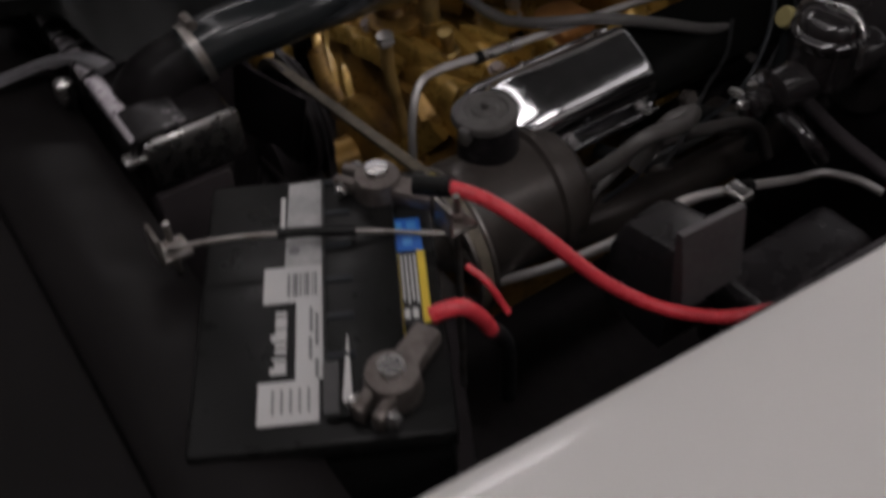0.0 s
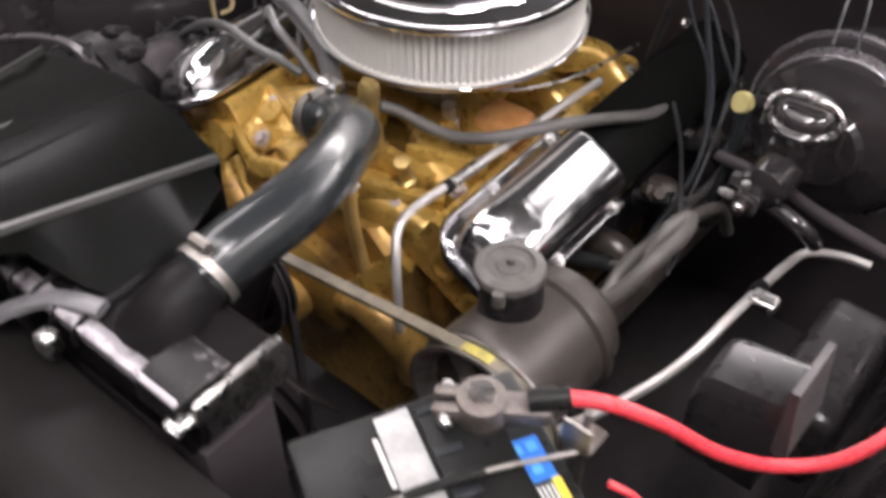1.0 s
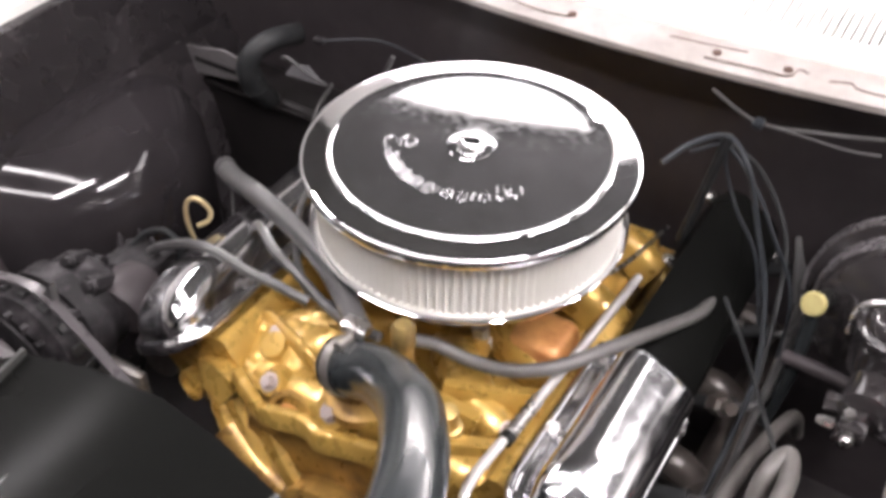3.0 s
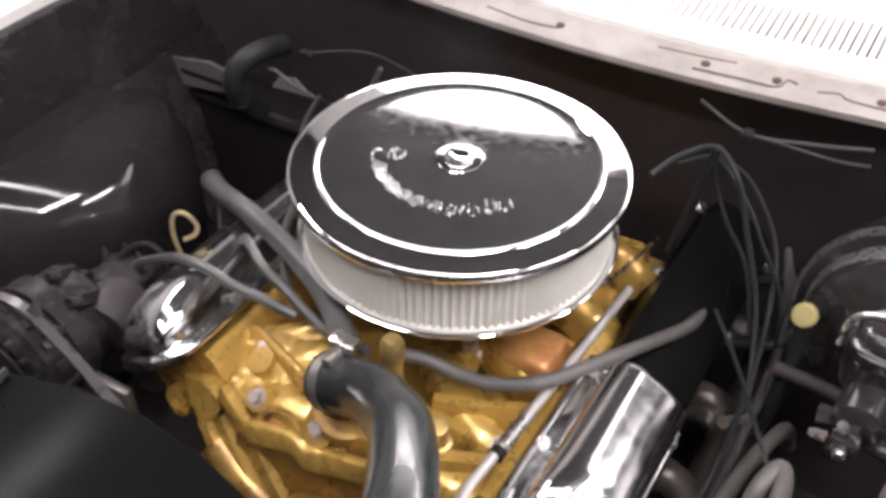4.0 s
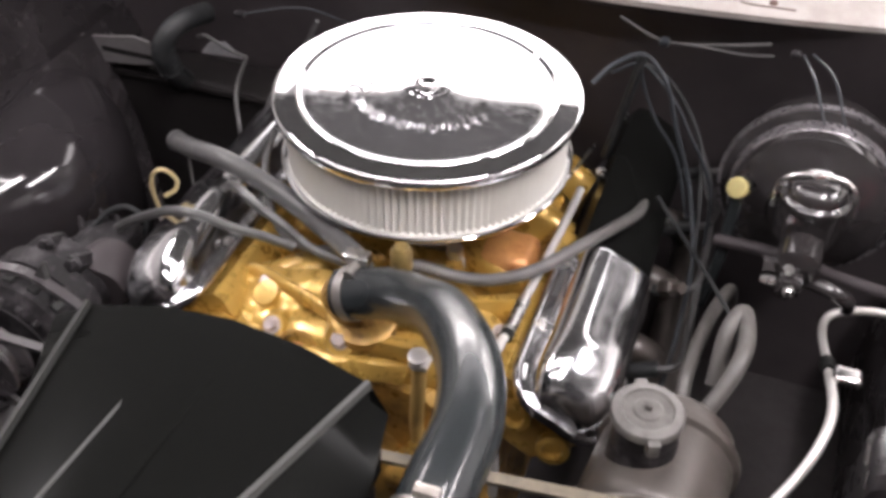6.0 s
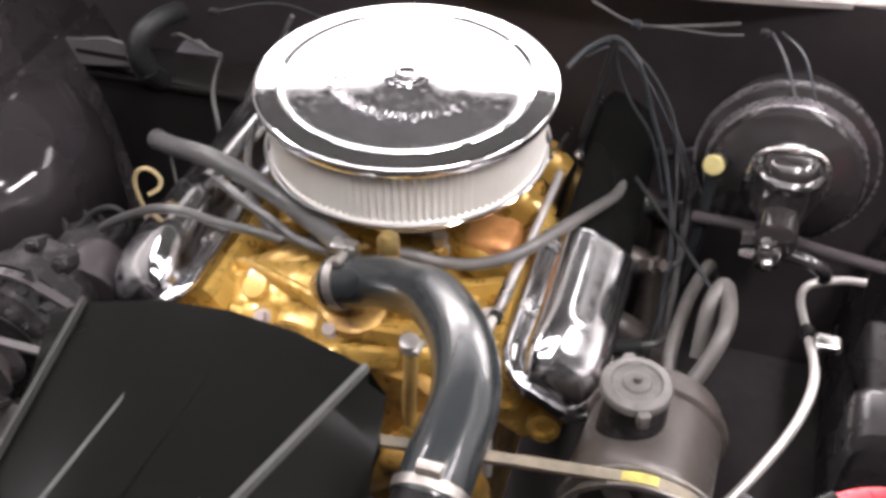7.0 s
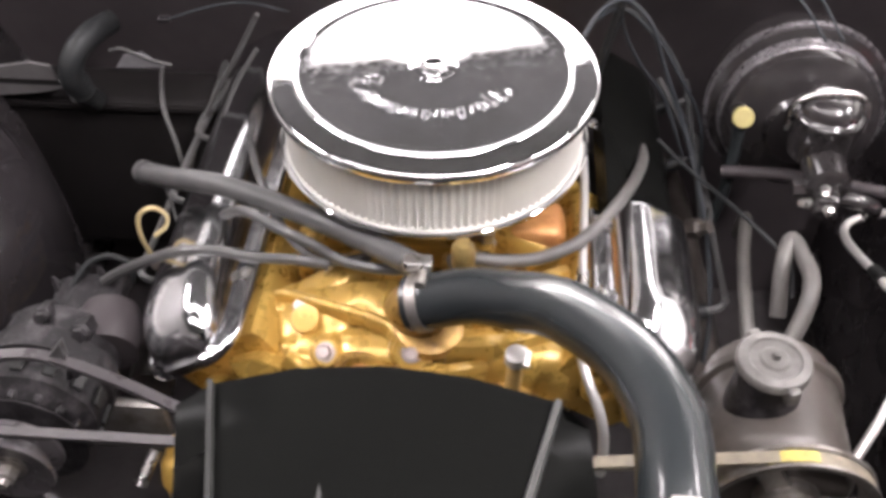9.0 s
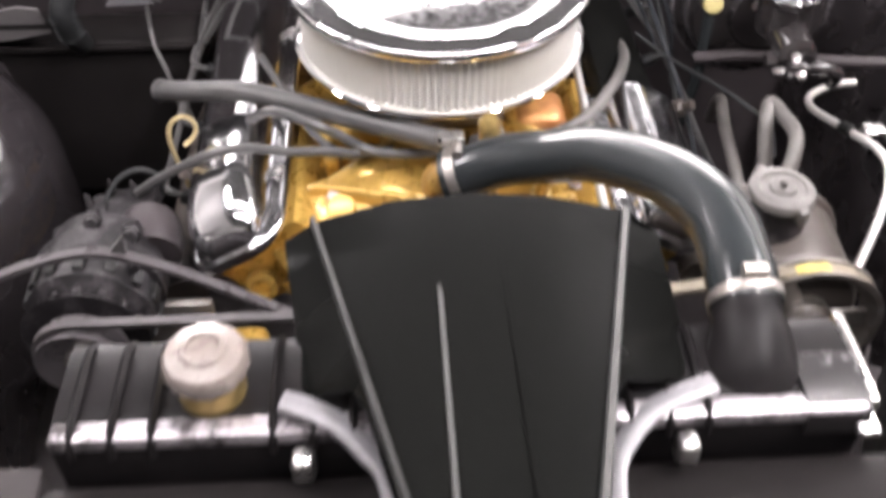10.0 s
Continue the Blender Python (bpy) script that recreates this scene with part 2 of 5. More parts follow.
def lathe(profile, m=Matrix(), seg=48, close=True):
    """Turns (radius, height) pairs round the z axis of m."""
    bm = bmesh.new()
    rings = []
    for r, z in profile:
        if r < 1e-6:
            rings.append([bm.verts.new(m @ Vector((0, 0, z)))])
        else:
            rings.append([bm.verts.new(m @ Vector((r * math.cos(a), r * math.sin(a), z))) for a in (2 * math.pi * i / seg for i in range(seg))])
    for a, b in zip(rings, rings[1:]):
        for i in range(seg):
            j = (i + 1) % seg
            if len(a) == 1 and len(b) == 1:
                continue
            if len(a) == 1:
                bm.faces.new((a[0], b[i], b[j]))
            elif len(b) == 1:
                bm.faces.new((a[i], a[j], b[0]))
            else:
                bm.faces.new((a[i], a[j], b[j], b[i]))
    if close:
        for ring in (rings[0], rings[-1]):
            if len(ring) > 2:
                bm.faces.new(ring)
    return bm


def aim(at, direction):
    """A pose at a place whose z axis points along direction."""
    return Matrix.Translation(at) @ Vector(direction).to_track_quat("Z", "Y").to_matrix().to_4x4()


def smooth_line(pts, steps=8):
    """Catmull-Rom through the points."""
    p = [Vector(q) for q in pts]
    p = [2 * p[0] - p[1]] + p + [2 * p[-1] - p[-2]]
    out = []
    for a, b, c, d in zip(p, p[1:], p[2:], p[3:]):
        for i in range(steps):
            t = i / steps
            out.append(0.5 * (2 * b + (c - a) * t + (2 * a - 5 * b + 4 * c - d) * t * t + (3 * b - a - 3 * c + d) * t ** 3))
    return out + [p[-2]]


def sweep(path, section, caps=True):
    """Carries a closed section (list of (u, v), or a function of 0..1) along a path."""
    bm = bmesh.new()
    rings = []
    up = Vector((0, 0, 1))
    n = len(path)
    t0 = (path[1] - path[0]).normalized()
    side = t0.cross(up) if abs(t0.dot(up)) < 0.95 else t0.cross(Vector((0, 1, 0)))
    side.normalize()
    for i, q in enumerate(path):
        t = (path[min(i + 1, n - 1)] - path[max(i - 1, 0)]).normalized()
        side = (side - t * side.dot(t)).normalized()
        nor = side.cross(t)
        sec = section(i / (n - 1)) if callable(section) else section
        rings.append([bm.verts.new(q + side * u + nor * v) for u, v in sec])
    k = len(rings[0])
    for a, b in zip(rings, rings[1:]):
        for i in range(k):
            bm.faces.new((a[i], a[(i + 1) % k], b[(i + 1) % k], b[i]))
    if caps:
        bm.faces.new(rings[0])
        bm.faces.new(rings[-1])
    return bm


def circle(r, seg=12):
    return [(r * math.cos(2 * math.pi * i / seg), r * math.sin(2 * math.pi * i / seg)) for i in range(seg)]


def tube(pts, r, seg=12, steps=8):
    if callable(r):
        return sweep(smooth_line(pts, steps), lambda f: circle(r(f), seg))
    return sweep(smooth_line(pts, steps), circle(r, seg))


def join(*bms):
    out = bmesh.new()
    for b in bms:
        me = bpy.data.meshes.new("tmp")
        b.to_mesh(me)
        b.free()
        out.from_mesh(me)
        bpy.data.meshes.remove(me)
    return out


def loft(rings, caps=True):
    bm = bmesh.new()
    vs = [[bm.verts.new(q) for q in r] for r in rings]
    k = len(vs[0])
    for a, b in zip(vs, vs[1:]):
        for i in range(k):
            bm.faces.new((a[i], a[(i + 1) % k], b[(i + 1) % k], b[i]))
    if caps:
        bm.faces.new(vs[0])
        bm.faces.new(vs[-1])
    return bm


def hex_bolt(at, direction, r=0.008, h=0.007):
    m = aim(at, direction)
    return join(lathe([(r * 1.35, 0), (r * 1.35, 0.0015), (r, 0.0016)], m, 16),
                lathe([(r, 0.0012), (r, h * 0.85), (r * 0.85, h), (0, h)], m, 6))


def roughen(bm, amount, scale, cuts=0):
    if cuts:
        bmesh.ops.subdivide_edges(bm, edges=bm.edges, cuts=cuts, use_grid_fill=True)
    bm.normal_update()
    for v in bm.verts:
        v.co += v.normal * amount * 0.5 * noise.fractal(v.co * scale, 0.9, 2.1, 4)
    return bm


# ---- the garage ----
def slab(name, x0, x1, y0, y1, z0, z1, mat, label, category):
    return whole(name, box(x0, x1, y0, y1, z0, z1), mat, ((x0 + x1) / 2, (y0 + y1) / 2, z0), label, category, kind="structure")


slab("floor", -3.6, 3.6, -4.1, 4.7, -0.1, 0.0, FLOOR_MAT, "grey stained concrete garage floor", "floor")
# the rear wall stands at a slant to the car
REAR = Matrix.Translation((0, 3.45, 0)) @ Matrix.Rotation(math.atan(0.25), 4, "Z")
whole("wall_rear", box(-4.2, 4.2, 0.0, 0.2, 0.0, 3.17, 0.0, 2, REAR), WALL_MAT, (0, 3.45, 0), "white painted garage wall behind the car", "wall", kind="structure")
slab("wall_front", -3.6, 3.6, -4.1, -3.9, 0.0, 3.17, DOOR_MAT, "grey closed garage door before the car", "wall")
# unseen left wall, kept grey so that the chrome mirrors it darker
slab("wall_left", -3.6, -3.4, -3.9, 3.1, 0.0, 3.17, DOOR_MAT, "unseen garage side wall, greyed to darken its reflection", "wall")
slab("wall_right", 3.4, 3.6, -3.9, 4.7, 0.0, 3.17, WALL_MAT, "white painted garage side wall", "wall")
slab("ceiling", -3.6, 3.6, -4.1, 4.7, 3.17, 3.27, CEIL_MAT, "dark unpainted garage ceiling", "ceiling")


def ceiling_light(at, length, width, turn, glow=None):
    top = thing("ceiling_light", at, "long white fluorescent ceiling light, switched on", "lamp", "garage ceiling lights")
    m = Matrix.Translation(at) @ Matrix.Rotation(radians(turn), 4, "Z")
    part("housing", box(-width / 2 - 0.02, width / 2 + 0.02, -length / 2 - 0.02, length / 2 + 0.02, -0.05, 0.0, 0.01, 2, m), WHITE_PAINT, top)
    part("diffuser", box(-width / 2, width / 2, -length / 2, length / 2, -0.085, -0.0505, 0.012, 2, m), glow or DIFFUSER, top, "glowing diffuser")
    return top


for at, length, turn in (((1.15, -0.9, 3.17), 1.5, 0), ((2.3, 0.3, 3.17), 1.5, 0), ((-2.3, 0.3, 3.17), 1.5, 0)):
    ceiling_light(at, length, 0.16, turn)
for y in (-0.45, -1.55):
    ceiling_light((-0.35, y, 3.17), 3.2, 0.12, 90, SOFT_TUBE)
ceiling_light((2.0, 2.1, 3.17), 1.6, 0.6, 65, TROFFER)
# a wide frosted window high in the rear wall, two lights below it
# window and lights are unseen, added to whiten the lid's reflection
win = thing("added_window", REAR @ Vector((0.3, 0, 2.0)), "long unseen frosted window added high in the rear wall, glowing", "window", kind="structure")
part("window_frame", join(box(-2.36, 3.06, -0.025, -0.0005, 1.99, 2.02, 0.004, 2, REAR), box(-2.36, 3.06, -0.025, -0.0005, 3.12, 3.15, 0.004, 2, REAR)), WHITE_PAINT, win, "white painted frame")
for k in range(4):
    part("pane", box(-2.35 + 1.35 * k, -1.003 + 1.35 * k, -0.016, -0.0005, 2.0205, 3.1195, 0.002, 1, REAR), ADDED_PANE, win, "frosted pane glowing to whiten the lid reflection")
for x in (-1.5, 1.5):
    ceiling_light(tuple(REAR @ Vector((x, -0.10, 1.95))), 2.4, 0.16, 90 + math.degrees(math.atan(0.25)))

# ---- the car's body round the engine ----
body = thing("car_body", (0, 0.3, 0.3), "white car front with a black painted engine bay", "car body", kind="structure")


def fender(s, drop=0.0):
    rings = []
    for y, x in ((-1.25, 0.66), (-0.95, 0.685), (-0.65, 0.705), (-0.3, 0.728), (0.1, 0.745), (0.6, 0.75), (1.0, 0.75)):
        z = 1.0 - drop - 0.02 * max(0, -y - 0.5)
        rings.append([(s * (x + dx), y, z + dz) for dx, dz in
                      ((0, 0), (0.012, 0.008), (0.10, 0.004), (0.19, -0.02), (0.24, -0.07), (0.26, -0.2), (0.26, -0.55), (0.25, -0.55),
                       (0.25, -0.2), (0.23, -0.08), (0.18, -0.035), (0.10, -0.012), (0.01, -0.012), (0.0, -0.02))])
    return loft(rings)


def inner_fender(s, drop):
    rings = []
    for i in range(25):
        y = -1.1 + 1.5 * i / 24
        x = 0.70 + 0.03 * (y + 0.6)
        prof = [(x + 0.02, 0.985), (x + 0.004, 0.982), (x - 0.004, 0.955), (x - 0.02, 0.90), (x - 0.035, 0.83), (x - 0.05, 0.77), (x - 0.075, 0.69), (x - 0.095, 0.6), (x - 0.11, 0.45), (x - 0.11, 0.3), (x + 0.02, 0.3)]
        prof = [(px, pz - drop if pz > 0.8 else pz) for px, pz in prof]
        rings.append([(s * px, y, pz) for px, pz in prof])
    return loft(rings)


part("fender", fender(1), WHITE_PAINT, body, "glossy white front wing")
part("fender", fender(-1, 0.09), WHITE_PAINT, body, "glossy white front wing")
part("inner_fender", inner_fender(1, 0.0), WORN_GLOSS, body, "gloss black inner wing")
part("inner_fender", inner_fender(-1, 0.09), WORN_GLOSS, body, "gloss black inner wing")
dome = lathe([(1.0, -0.6)] + [(math.cos(radians(a)) ** 0.55, math.sin(radians(a)) ** 0.55) for a in range(0, 90, 3)] + [(0, 1.0)], Matrix.Translation((-0.82, 0.01, 0.555)) @ Matrix.Diagonal((0.310, 0.262, 0.222, 1)), 96)
for v in dome.verts:
    if v.co.x < -0.80:
        v.co.x = -0.80 + (v.co.x + 0.80) * 0.5
part("wheelhouse", dome, WET_BLACK, body, "gloss black rounded wheelhouse", smooth=60)

# firewall: a pressed black sheet with shallow swages
fw = loft([[(x, 0.31 + 0.012 * math.sin(9 * x), 0.975), (x, 0.325 + 0.01 * math.sin(7 * x), 0.86), (x, 0.36, 0.70), (x, 0.37, 0.5), (x, 0.37, 0.24), (x, 0.40, 0.24), (x, 0.40, 0.975)]
           for x in [-0.76 + 1.52 * i / 40 for i in range(41)]])
part("firewall", fw, BLACK_SATIN, body, "black painted firewall sheet")


def cowl_y(x):
    return 0.252 + 0.2 * x * x


xs = [-0.76 + 1.52 * i / 30 for i in range(31)]
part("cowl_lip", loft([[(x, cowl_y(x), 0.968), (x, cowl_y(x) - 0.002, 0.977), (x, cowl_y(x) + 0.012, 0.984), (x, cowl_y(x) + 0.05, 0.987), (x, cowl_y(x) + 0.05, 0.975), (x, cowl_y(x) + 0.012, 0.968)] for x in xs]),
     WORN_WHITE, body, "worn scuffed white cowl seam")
part("cowl_panel", loft([[(x, cowl_y(x) + 0.05, 0.975), (x, cowl_y(x) + 0.05, 0.994), (x, cowl_y(x) + 0.055, 0.999), (x, cowl_y(x) + 0.082, 1.003), (x, cowl_y(x) + 0.082, 0.975)] for x in xs]),
     WHITE_PAINT, body)
part("cowl_panel", loft([[(x, cowl_y(x) + 0.150, 0.98), (x, cowl_y(x) + 0.150, 1.012), (x, cowl_y(x) + 0.3, 1.035), (x, cowl_y(x) + 0.45, 1.05), (x, cowl_y(x) + 0.45, 0.985)] for x in xs]),
     WHITE_PAINT, body)
part("plenum", loft([[(x, cowl_y(x) + 0.06, 0.93), (x, cowl_y(x) + 0.06, 0.94), (x, cowl_y(x) + 0.3, 0.95), (x, cowl_y(x) + 0.3, 0.93)] for x in xs]), BLACK_SATIN, body)
SLAT = loft([[(dx, yy, zz + dz) for dx, dz in ((-0.0036, -0.02), (-0.0034, 0), (0.0034, 0), (0.0036, -0.02))] for yy, zz in ((0.081, 1.0035), (0.151, 1.0125))])
slat_mesh = bpy.data.meshes.new("slat")
SLAT.to_mesh(slat_mesh)
slat_mesh.materials.append(WHITE_PAINT)
for i in range(140):
    x = -0.70 + 0.010 * i
    ob = new("slat", slat_mesh)
    ob.location = Vector((x, cowl_y(x), 0)) - BASE[body]
    ob.parent = body
# cracked seam in the lip
for pts in ([(0.15, 0.262), (0.205, 0.268), (0.243, 0.272), (0.250, 0.290), (0.262, 0.288)], [(0.285, 0.284), (0.307, 0.292), (0.319, 0.285), (0.378, 0.288)], [(0.10, 0.285), (0.15, 0.29), (0.19, 0.296)], [(-0.12, 0.27), (-0.06, 0.262), (-0.02, 0.266)]):
    part("seam_crack", tube([(x, y, 0.9845 + 0.06 * max(0, y - cowl_y(x) - 0.012)) for x, y in pts], 0.0009, 6), RUST_SEAM, body, "rusty crack in the paint")
for x in (-0.3, -0.02, 0.16, 0.24, 0.35):
    part("screw", hex_bolt((x, cowl_y(x) + 0.02, 0.985), (0, -0.1, 1), 0.004, 0.002), RUST_SEAM, body)

# header panel before the radiator and the support below it
part("front_panel", loft([[(x, -0.645, 0.920), (x, -0.66, 0.927), (x, -0.70, 0.932), (x, -0.740, 0.930), (x, -0.7455, 0.925), (x, -0.748, 0.905), (x, -0.95, 0.893), (x, -1.25, 0.87), (x, -1.25, 0.84), (x, -0.645, 0.84)] for x in [-0.72 + 1.44 * i / 12 for i in range(13)]]),
     HEADER_PAINT, body, "dusty black header panel")
part("radiator_support", join(box(-0.7, -0.31, -0.66, -0.63, 0.3, 0.93, 0.006), box(0.31, 0.7, -0.72, -0.70, 0.3, 0.925, 0.006), box(-0.7, 0.7, -0.70, -0.60, 0.28, 0.40, 0.006)), BAY_HAZE, body)
part("undertray", box(-0.7, 0.7, -0.7, 0.4, 0.22, 0.26, 0.004), BAY_HAZE, body)


# ---- engine ----
engine = thing("engine", (0, 0, 0.3), "gold painted V8 engine with chrome rocker covers, grime and painted shade in its recesses", "engine")
block = box(-0.17, 0.17, -0.215, 0.32, 0.34, 0.66, 0.02, 3)
part("block", roughen(block, 0.002, 18, 3), GOLD_GRIME_SHADE, engine)


def tilted(s, y, u, w, angle=30.0, cx=0.235, cz=0.763):
    """A place on a cylinder bank: u across it (outwards and down), w square to the cover."""
    a = radians(angle)
    return (s * (cx + u * math.cos(a) + w * math.sin(a)), y, cz - u * math.sin(a) + w * math.cos(a))


def head(s):
    prof = [(-0.072, -0.10), (-0.072, -0.02), (-0.066, -0.012), (0.050, -0.010), (0.053, -0.016), (0.045, -0.06), (0.03, -0.10)]
    bm = loft([[tilted(s, y, u, w) for u, w in prof] for y in (-0.235, -0.23, -0.17, -0.12, -0.07, -0.02, 0.01, 0.02)])
    return roughen(bm, 0.004, 25, 1)


for s in (1, -1):
    part("cylinder_head", head(s), GOLD, engine)
    # the driver's rear head gets its shade as a near-black colour
    part("head_rear", box(0.165, 0.262, 0.0205, 0.30, 0.60, 0.70, 0.01, 2, Matrix.Diagonal((s, 1, 1, 1))), GOLD_GRIME_SHADE if s < 0 else DUST_AND_SHADE, engine)


def rocker_cover(s, y0=-0.256, y1=0.305):
    """A pressed cover: a rolled flange, a rounded sloping nose, a crowned top with a groove along it."""
    half, high, e = 0.0475, 0.0500, 2 / 3.4
    rings = []
    n = 120
    for i in range(n + 1):
        y = y0 + (y1 - y0) * ((i / n) ** 1.9)
        d = y - y0
        back = (y1 - y) / (0.018 if y1 < 0 else 0.04)
        tail = math.sqrt(max(0.0, 1 - (1 - min(1, back)) ** 2))
        g = min(1.0, max(0.0, (d - 0.009) / 0.088))
        nose = (1 - (1 - g) ** 2.3) ** (1 / 1.9)
        k = min(nose, tail)
        ws = (0.50 + 0.50 * (1 - (1 - min(1.0, max(0.0, (d - 0.009) / 0.055))) ** 2.2) ** 0.5) * (0.7 + 0.3 * tail)
        top = []
        for j in range(29):
            a = math.pi * j / 28
            u = -half * math.copysign(abs(math.cos(a)) ** e, math.cos(a)) * ws
            w = 0.0075 + high * math.sin(a) ** e * k
            if g > 0.8:
                w -= 0.0016 * min(1, (g - 0.8) / 0.1) * math.exp(-((u + 0.014) / 0.0022) ** 2)
            top.append((u, w))
        f = 0.0640 * (0.34 + 0.66 * (1 - (1 - min(1, d / 0.048)) ** 2.3) ** 0.55)
        top = [(max(-f + 0.0105, min(f - 0.0105, u)), w) for u, w in top]
        bead = [(0.0015, -0.005), (0.0, -0.002), (0.0008, 0.0022), (0.0030, 0.0050), (0.0056, 0.0056), (0.0080, 0.0045), (0.0095, 0.0038)]
        sec = [(-f + u, w) for u, w in bead] + top + [(f - u, w) for u, w in reversed(bead)]
        rings.append([tilted(s, y, u, w) for u, w in sec])
    return loft(rings)


for s in (1, -1):
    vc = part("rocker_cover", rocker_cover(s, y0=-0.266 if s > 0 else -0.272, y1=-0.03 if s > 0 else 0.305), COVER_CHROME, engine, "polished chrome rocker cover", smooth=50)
    for y in (-0.16, -0.05, 0.13, 0.27):
        for u in (-0.0545, 0.0545):
            part("bolt", hex_bolt(tilted(s, y, u, 0.0065), tuple(Vector(tilted(s, 0, 0, 1)) - Vector(tilted(s, 0, 0, 0))), 0.006, 0.006), STEEL, vc)

# rear of the driver's chrome cover, its dark reflection put into the colour
part("cover_rear", loft([[tilted(1, y, u * k, 0.001 + w * k) for u, w in ((-0.05, 0.0), (-0.048, 0.018), (-0.03, 0.026), (0.03, 0.026), (0.048, 0.018), (0.05, 0.0))] for y, k in ((-0.029, 1.0), (0.27, 1.0), (0.30, 0.8))]), PANEL_PLASTIC, engine, "rear of the chrome rocker cover, dark reflection put in as black")
# intake manifold: valley cover, runners, carburettor pad, front crossover
part("valley_cover", roughen(box(-0.15, 0.15, -0.215, 0.25, 0.66, 0.735, 0.015, 2), 0.002, 30, 3), GOLD, engine)
for y in (-0.16, -0.06, 0.06, 0.17):
    for s in (1, -1):
        run = sweep(smooth_line([(s * 0.03, y * 0.55, 0.765), (s * 0.075, y * 0.8, 0.775), (s * 0.12, y, 0.765), (s * 0.17, y, 0.735)], 6),
                    [(0.022, 0.004), (0.017, 0.014), (0.008, 0.019), (-0.008, 0.019), (-0.017, 0.014), (-0.022, 0.004), (-0.024, -0.02), (0.024, -0.02)])
        part("intake_runner", roughen(run, 0.002, 40, 1), GOLD, engine, smooth=60)
part("carburettor_pad", roughen(box(-0.075, 0.075, -0.10, 0.10, 0.75, 0.79, 0.012, 2), 0.002, 40, 2), GOLD, engine)
part("intake_manifold", roughen(sweep(smooth_line([(-0.17, -0.205, 0.722), (-0.13, -0.212, 0.740), (-0.09, -0.220, 0.748), (-0.02, -0.230, 0.762), (0.06, -0.224, 0.760), (0.12, -0.214, 0.75), (0.17, -0.205, 0.730)], 6),
     [(0.028, 0.004), (0.022, 0.016), (0.010, 0.022), (-0.010, 0.022), (-0.022, 0.016), (-0.028, 0.004), (-0.028, -0.035), (0.028, -0.035)]), 0.003, 36, 1), GOLD, engine, "cast intake manifold in gold enamel", smooth=60)
SEC = [(0.009, 0.0), (0.005, 0.011), (-0.005, 0.011), (-0.009, 0.0), (-0.01, -0.02), (0.01, -0.02)]
for pts in ([(0.155, -0.12, 0.778), (0.11, -0.15, 0.785), (0.07, -0.165, 0.786)],):
    part("cast_web", roughen(sweep(smooth_line(pts), SEC), 0.002, 50, 1), GOLD, engine, smooth=60)
part("lifting_ear", roughen(box(-0.142, -0.122, -0.134, -0.118, 0.755, 0.79, 0.006, 2), 0.0015, 60, 1), GOLD, engine)
part("lifting_ear", roughen(box(-0.165, -0.14, -0.19, -0.165, 0.74, 0.772, 0.007, 2), 0.0015, 60, 1), GOLD, engine)
sens = part("sender", lathe([(0.012, 0), (0.012, 0.008), (0.008, 0.010), (0.008, 0.03), (0.0095, 0.031), (0.0095, 0.04), (0, 0.042)], aim((0.104, -0.205, 0.785), (0.05, -0.25, 1)), 14), BRASS, engine, "tarnished temperature sender")
part("exhaust_crossover", roughen(box(0.085, 0.155, -0.075, -0.01, 0.735, 0.795, 0.016, 3), 0.003, 30, 1), GOLD_RUST, engine, "heat-browned gold casting")
for at, d in (((-0.003, -0.258, 0.796), (0, -0.75, 0.65)), ((-0.094, -0.244, 0.772), (-0.1, -0.6, 0.75)), ((-0.128, -0.187, 0.776), (-0.2, -0.4, 0.85)), ((0.105, -0.225, 0.77), (0.2, -0.6, 0.75)), ((0.15, -0.17, 0.775), (0.3, -0.3, 0.85))):
    part("bolt", hex_bolt(at, d, 0.0080, 0.009), BOLT, engine)
# raised lip, bosses and core plug on the front of the intake
part("front_flange", roughen(sweep(smooth_line([(-0.134, -0.250, 0.768), (-0.124, -0.254, 0.764), (-0.112, -0.258, 0.758), (-0.100, -0.262, 0.754), (-0.090, -0.266, 0.754), (-0.078, -0.268, 0.759), (-0.060, -0.268, 0.765), (-0.041, -0.267, 0.771), (-0.022, -0.270, 0.776), (-0.005, -0.277, 0.778), (0.015, -0.276, 0.784), (0.04, -0.268, 0.783), (0.07, -0.254, 0.772)]),
     [(0.0065, -0.016), (0.0065, 0.005), (0.004, 0.008), (-0.004, 0.008), (-0.0065, 0.005), (-0.0065, -0.016)]), 0.001, 40), GOLD, engine, "raised cast lip", smooth=50)
for at, d, r in (((-0.003, -0.258, 0.796), (0, -0.75, 0.65), 0.021), ((-0.094, -0.244, 0.772), (-0.1, -0.6, 0.75), 0.017), ((-0.128, -0.187, 0.776), (-0.2, -0.4, 0.85), 0.016)):
    part("bolt_boss", roughen(lathe([(r + 0.007, -0.035), (r + 0.004, -0.015), (r, -0.006), (r - 0.003, 0.0), (0, 0.0)], aim(at, d), 20), 0.0015, 50), GOLD, engine)
part("core_plug", lathe([(0.024, -0.03), (0.023, 0.0), (0.020, 0.004), (0.016, 0.004), (0.013, -0.010), (0, -0.014)], aim((-0.056, -0.256, 0.764), (0, -0.8, 0.6)) @ Matrix.Diagonal((1.25, 0.75, 1, 1)), 28), GOLD_GRIME_SHADE, engine, "oval recess in the casting")
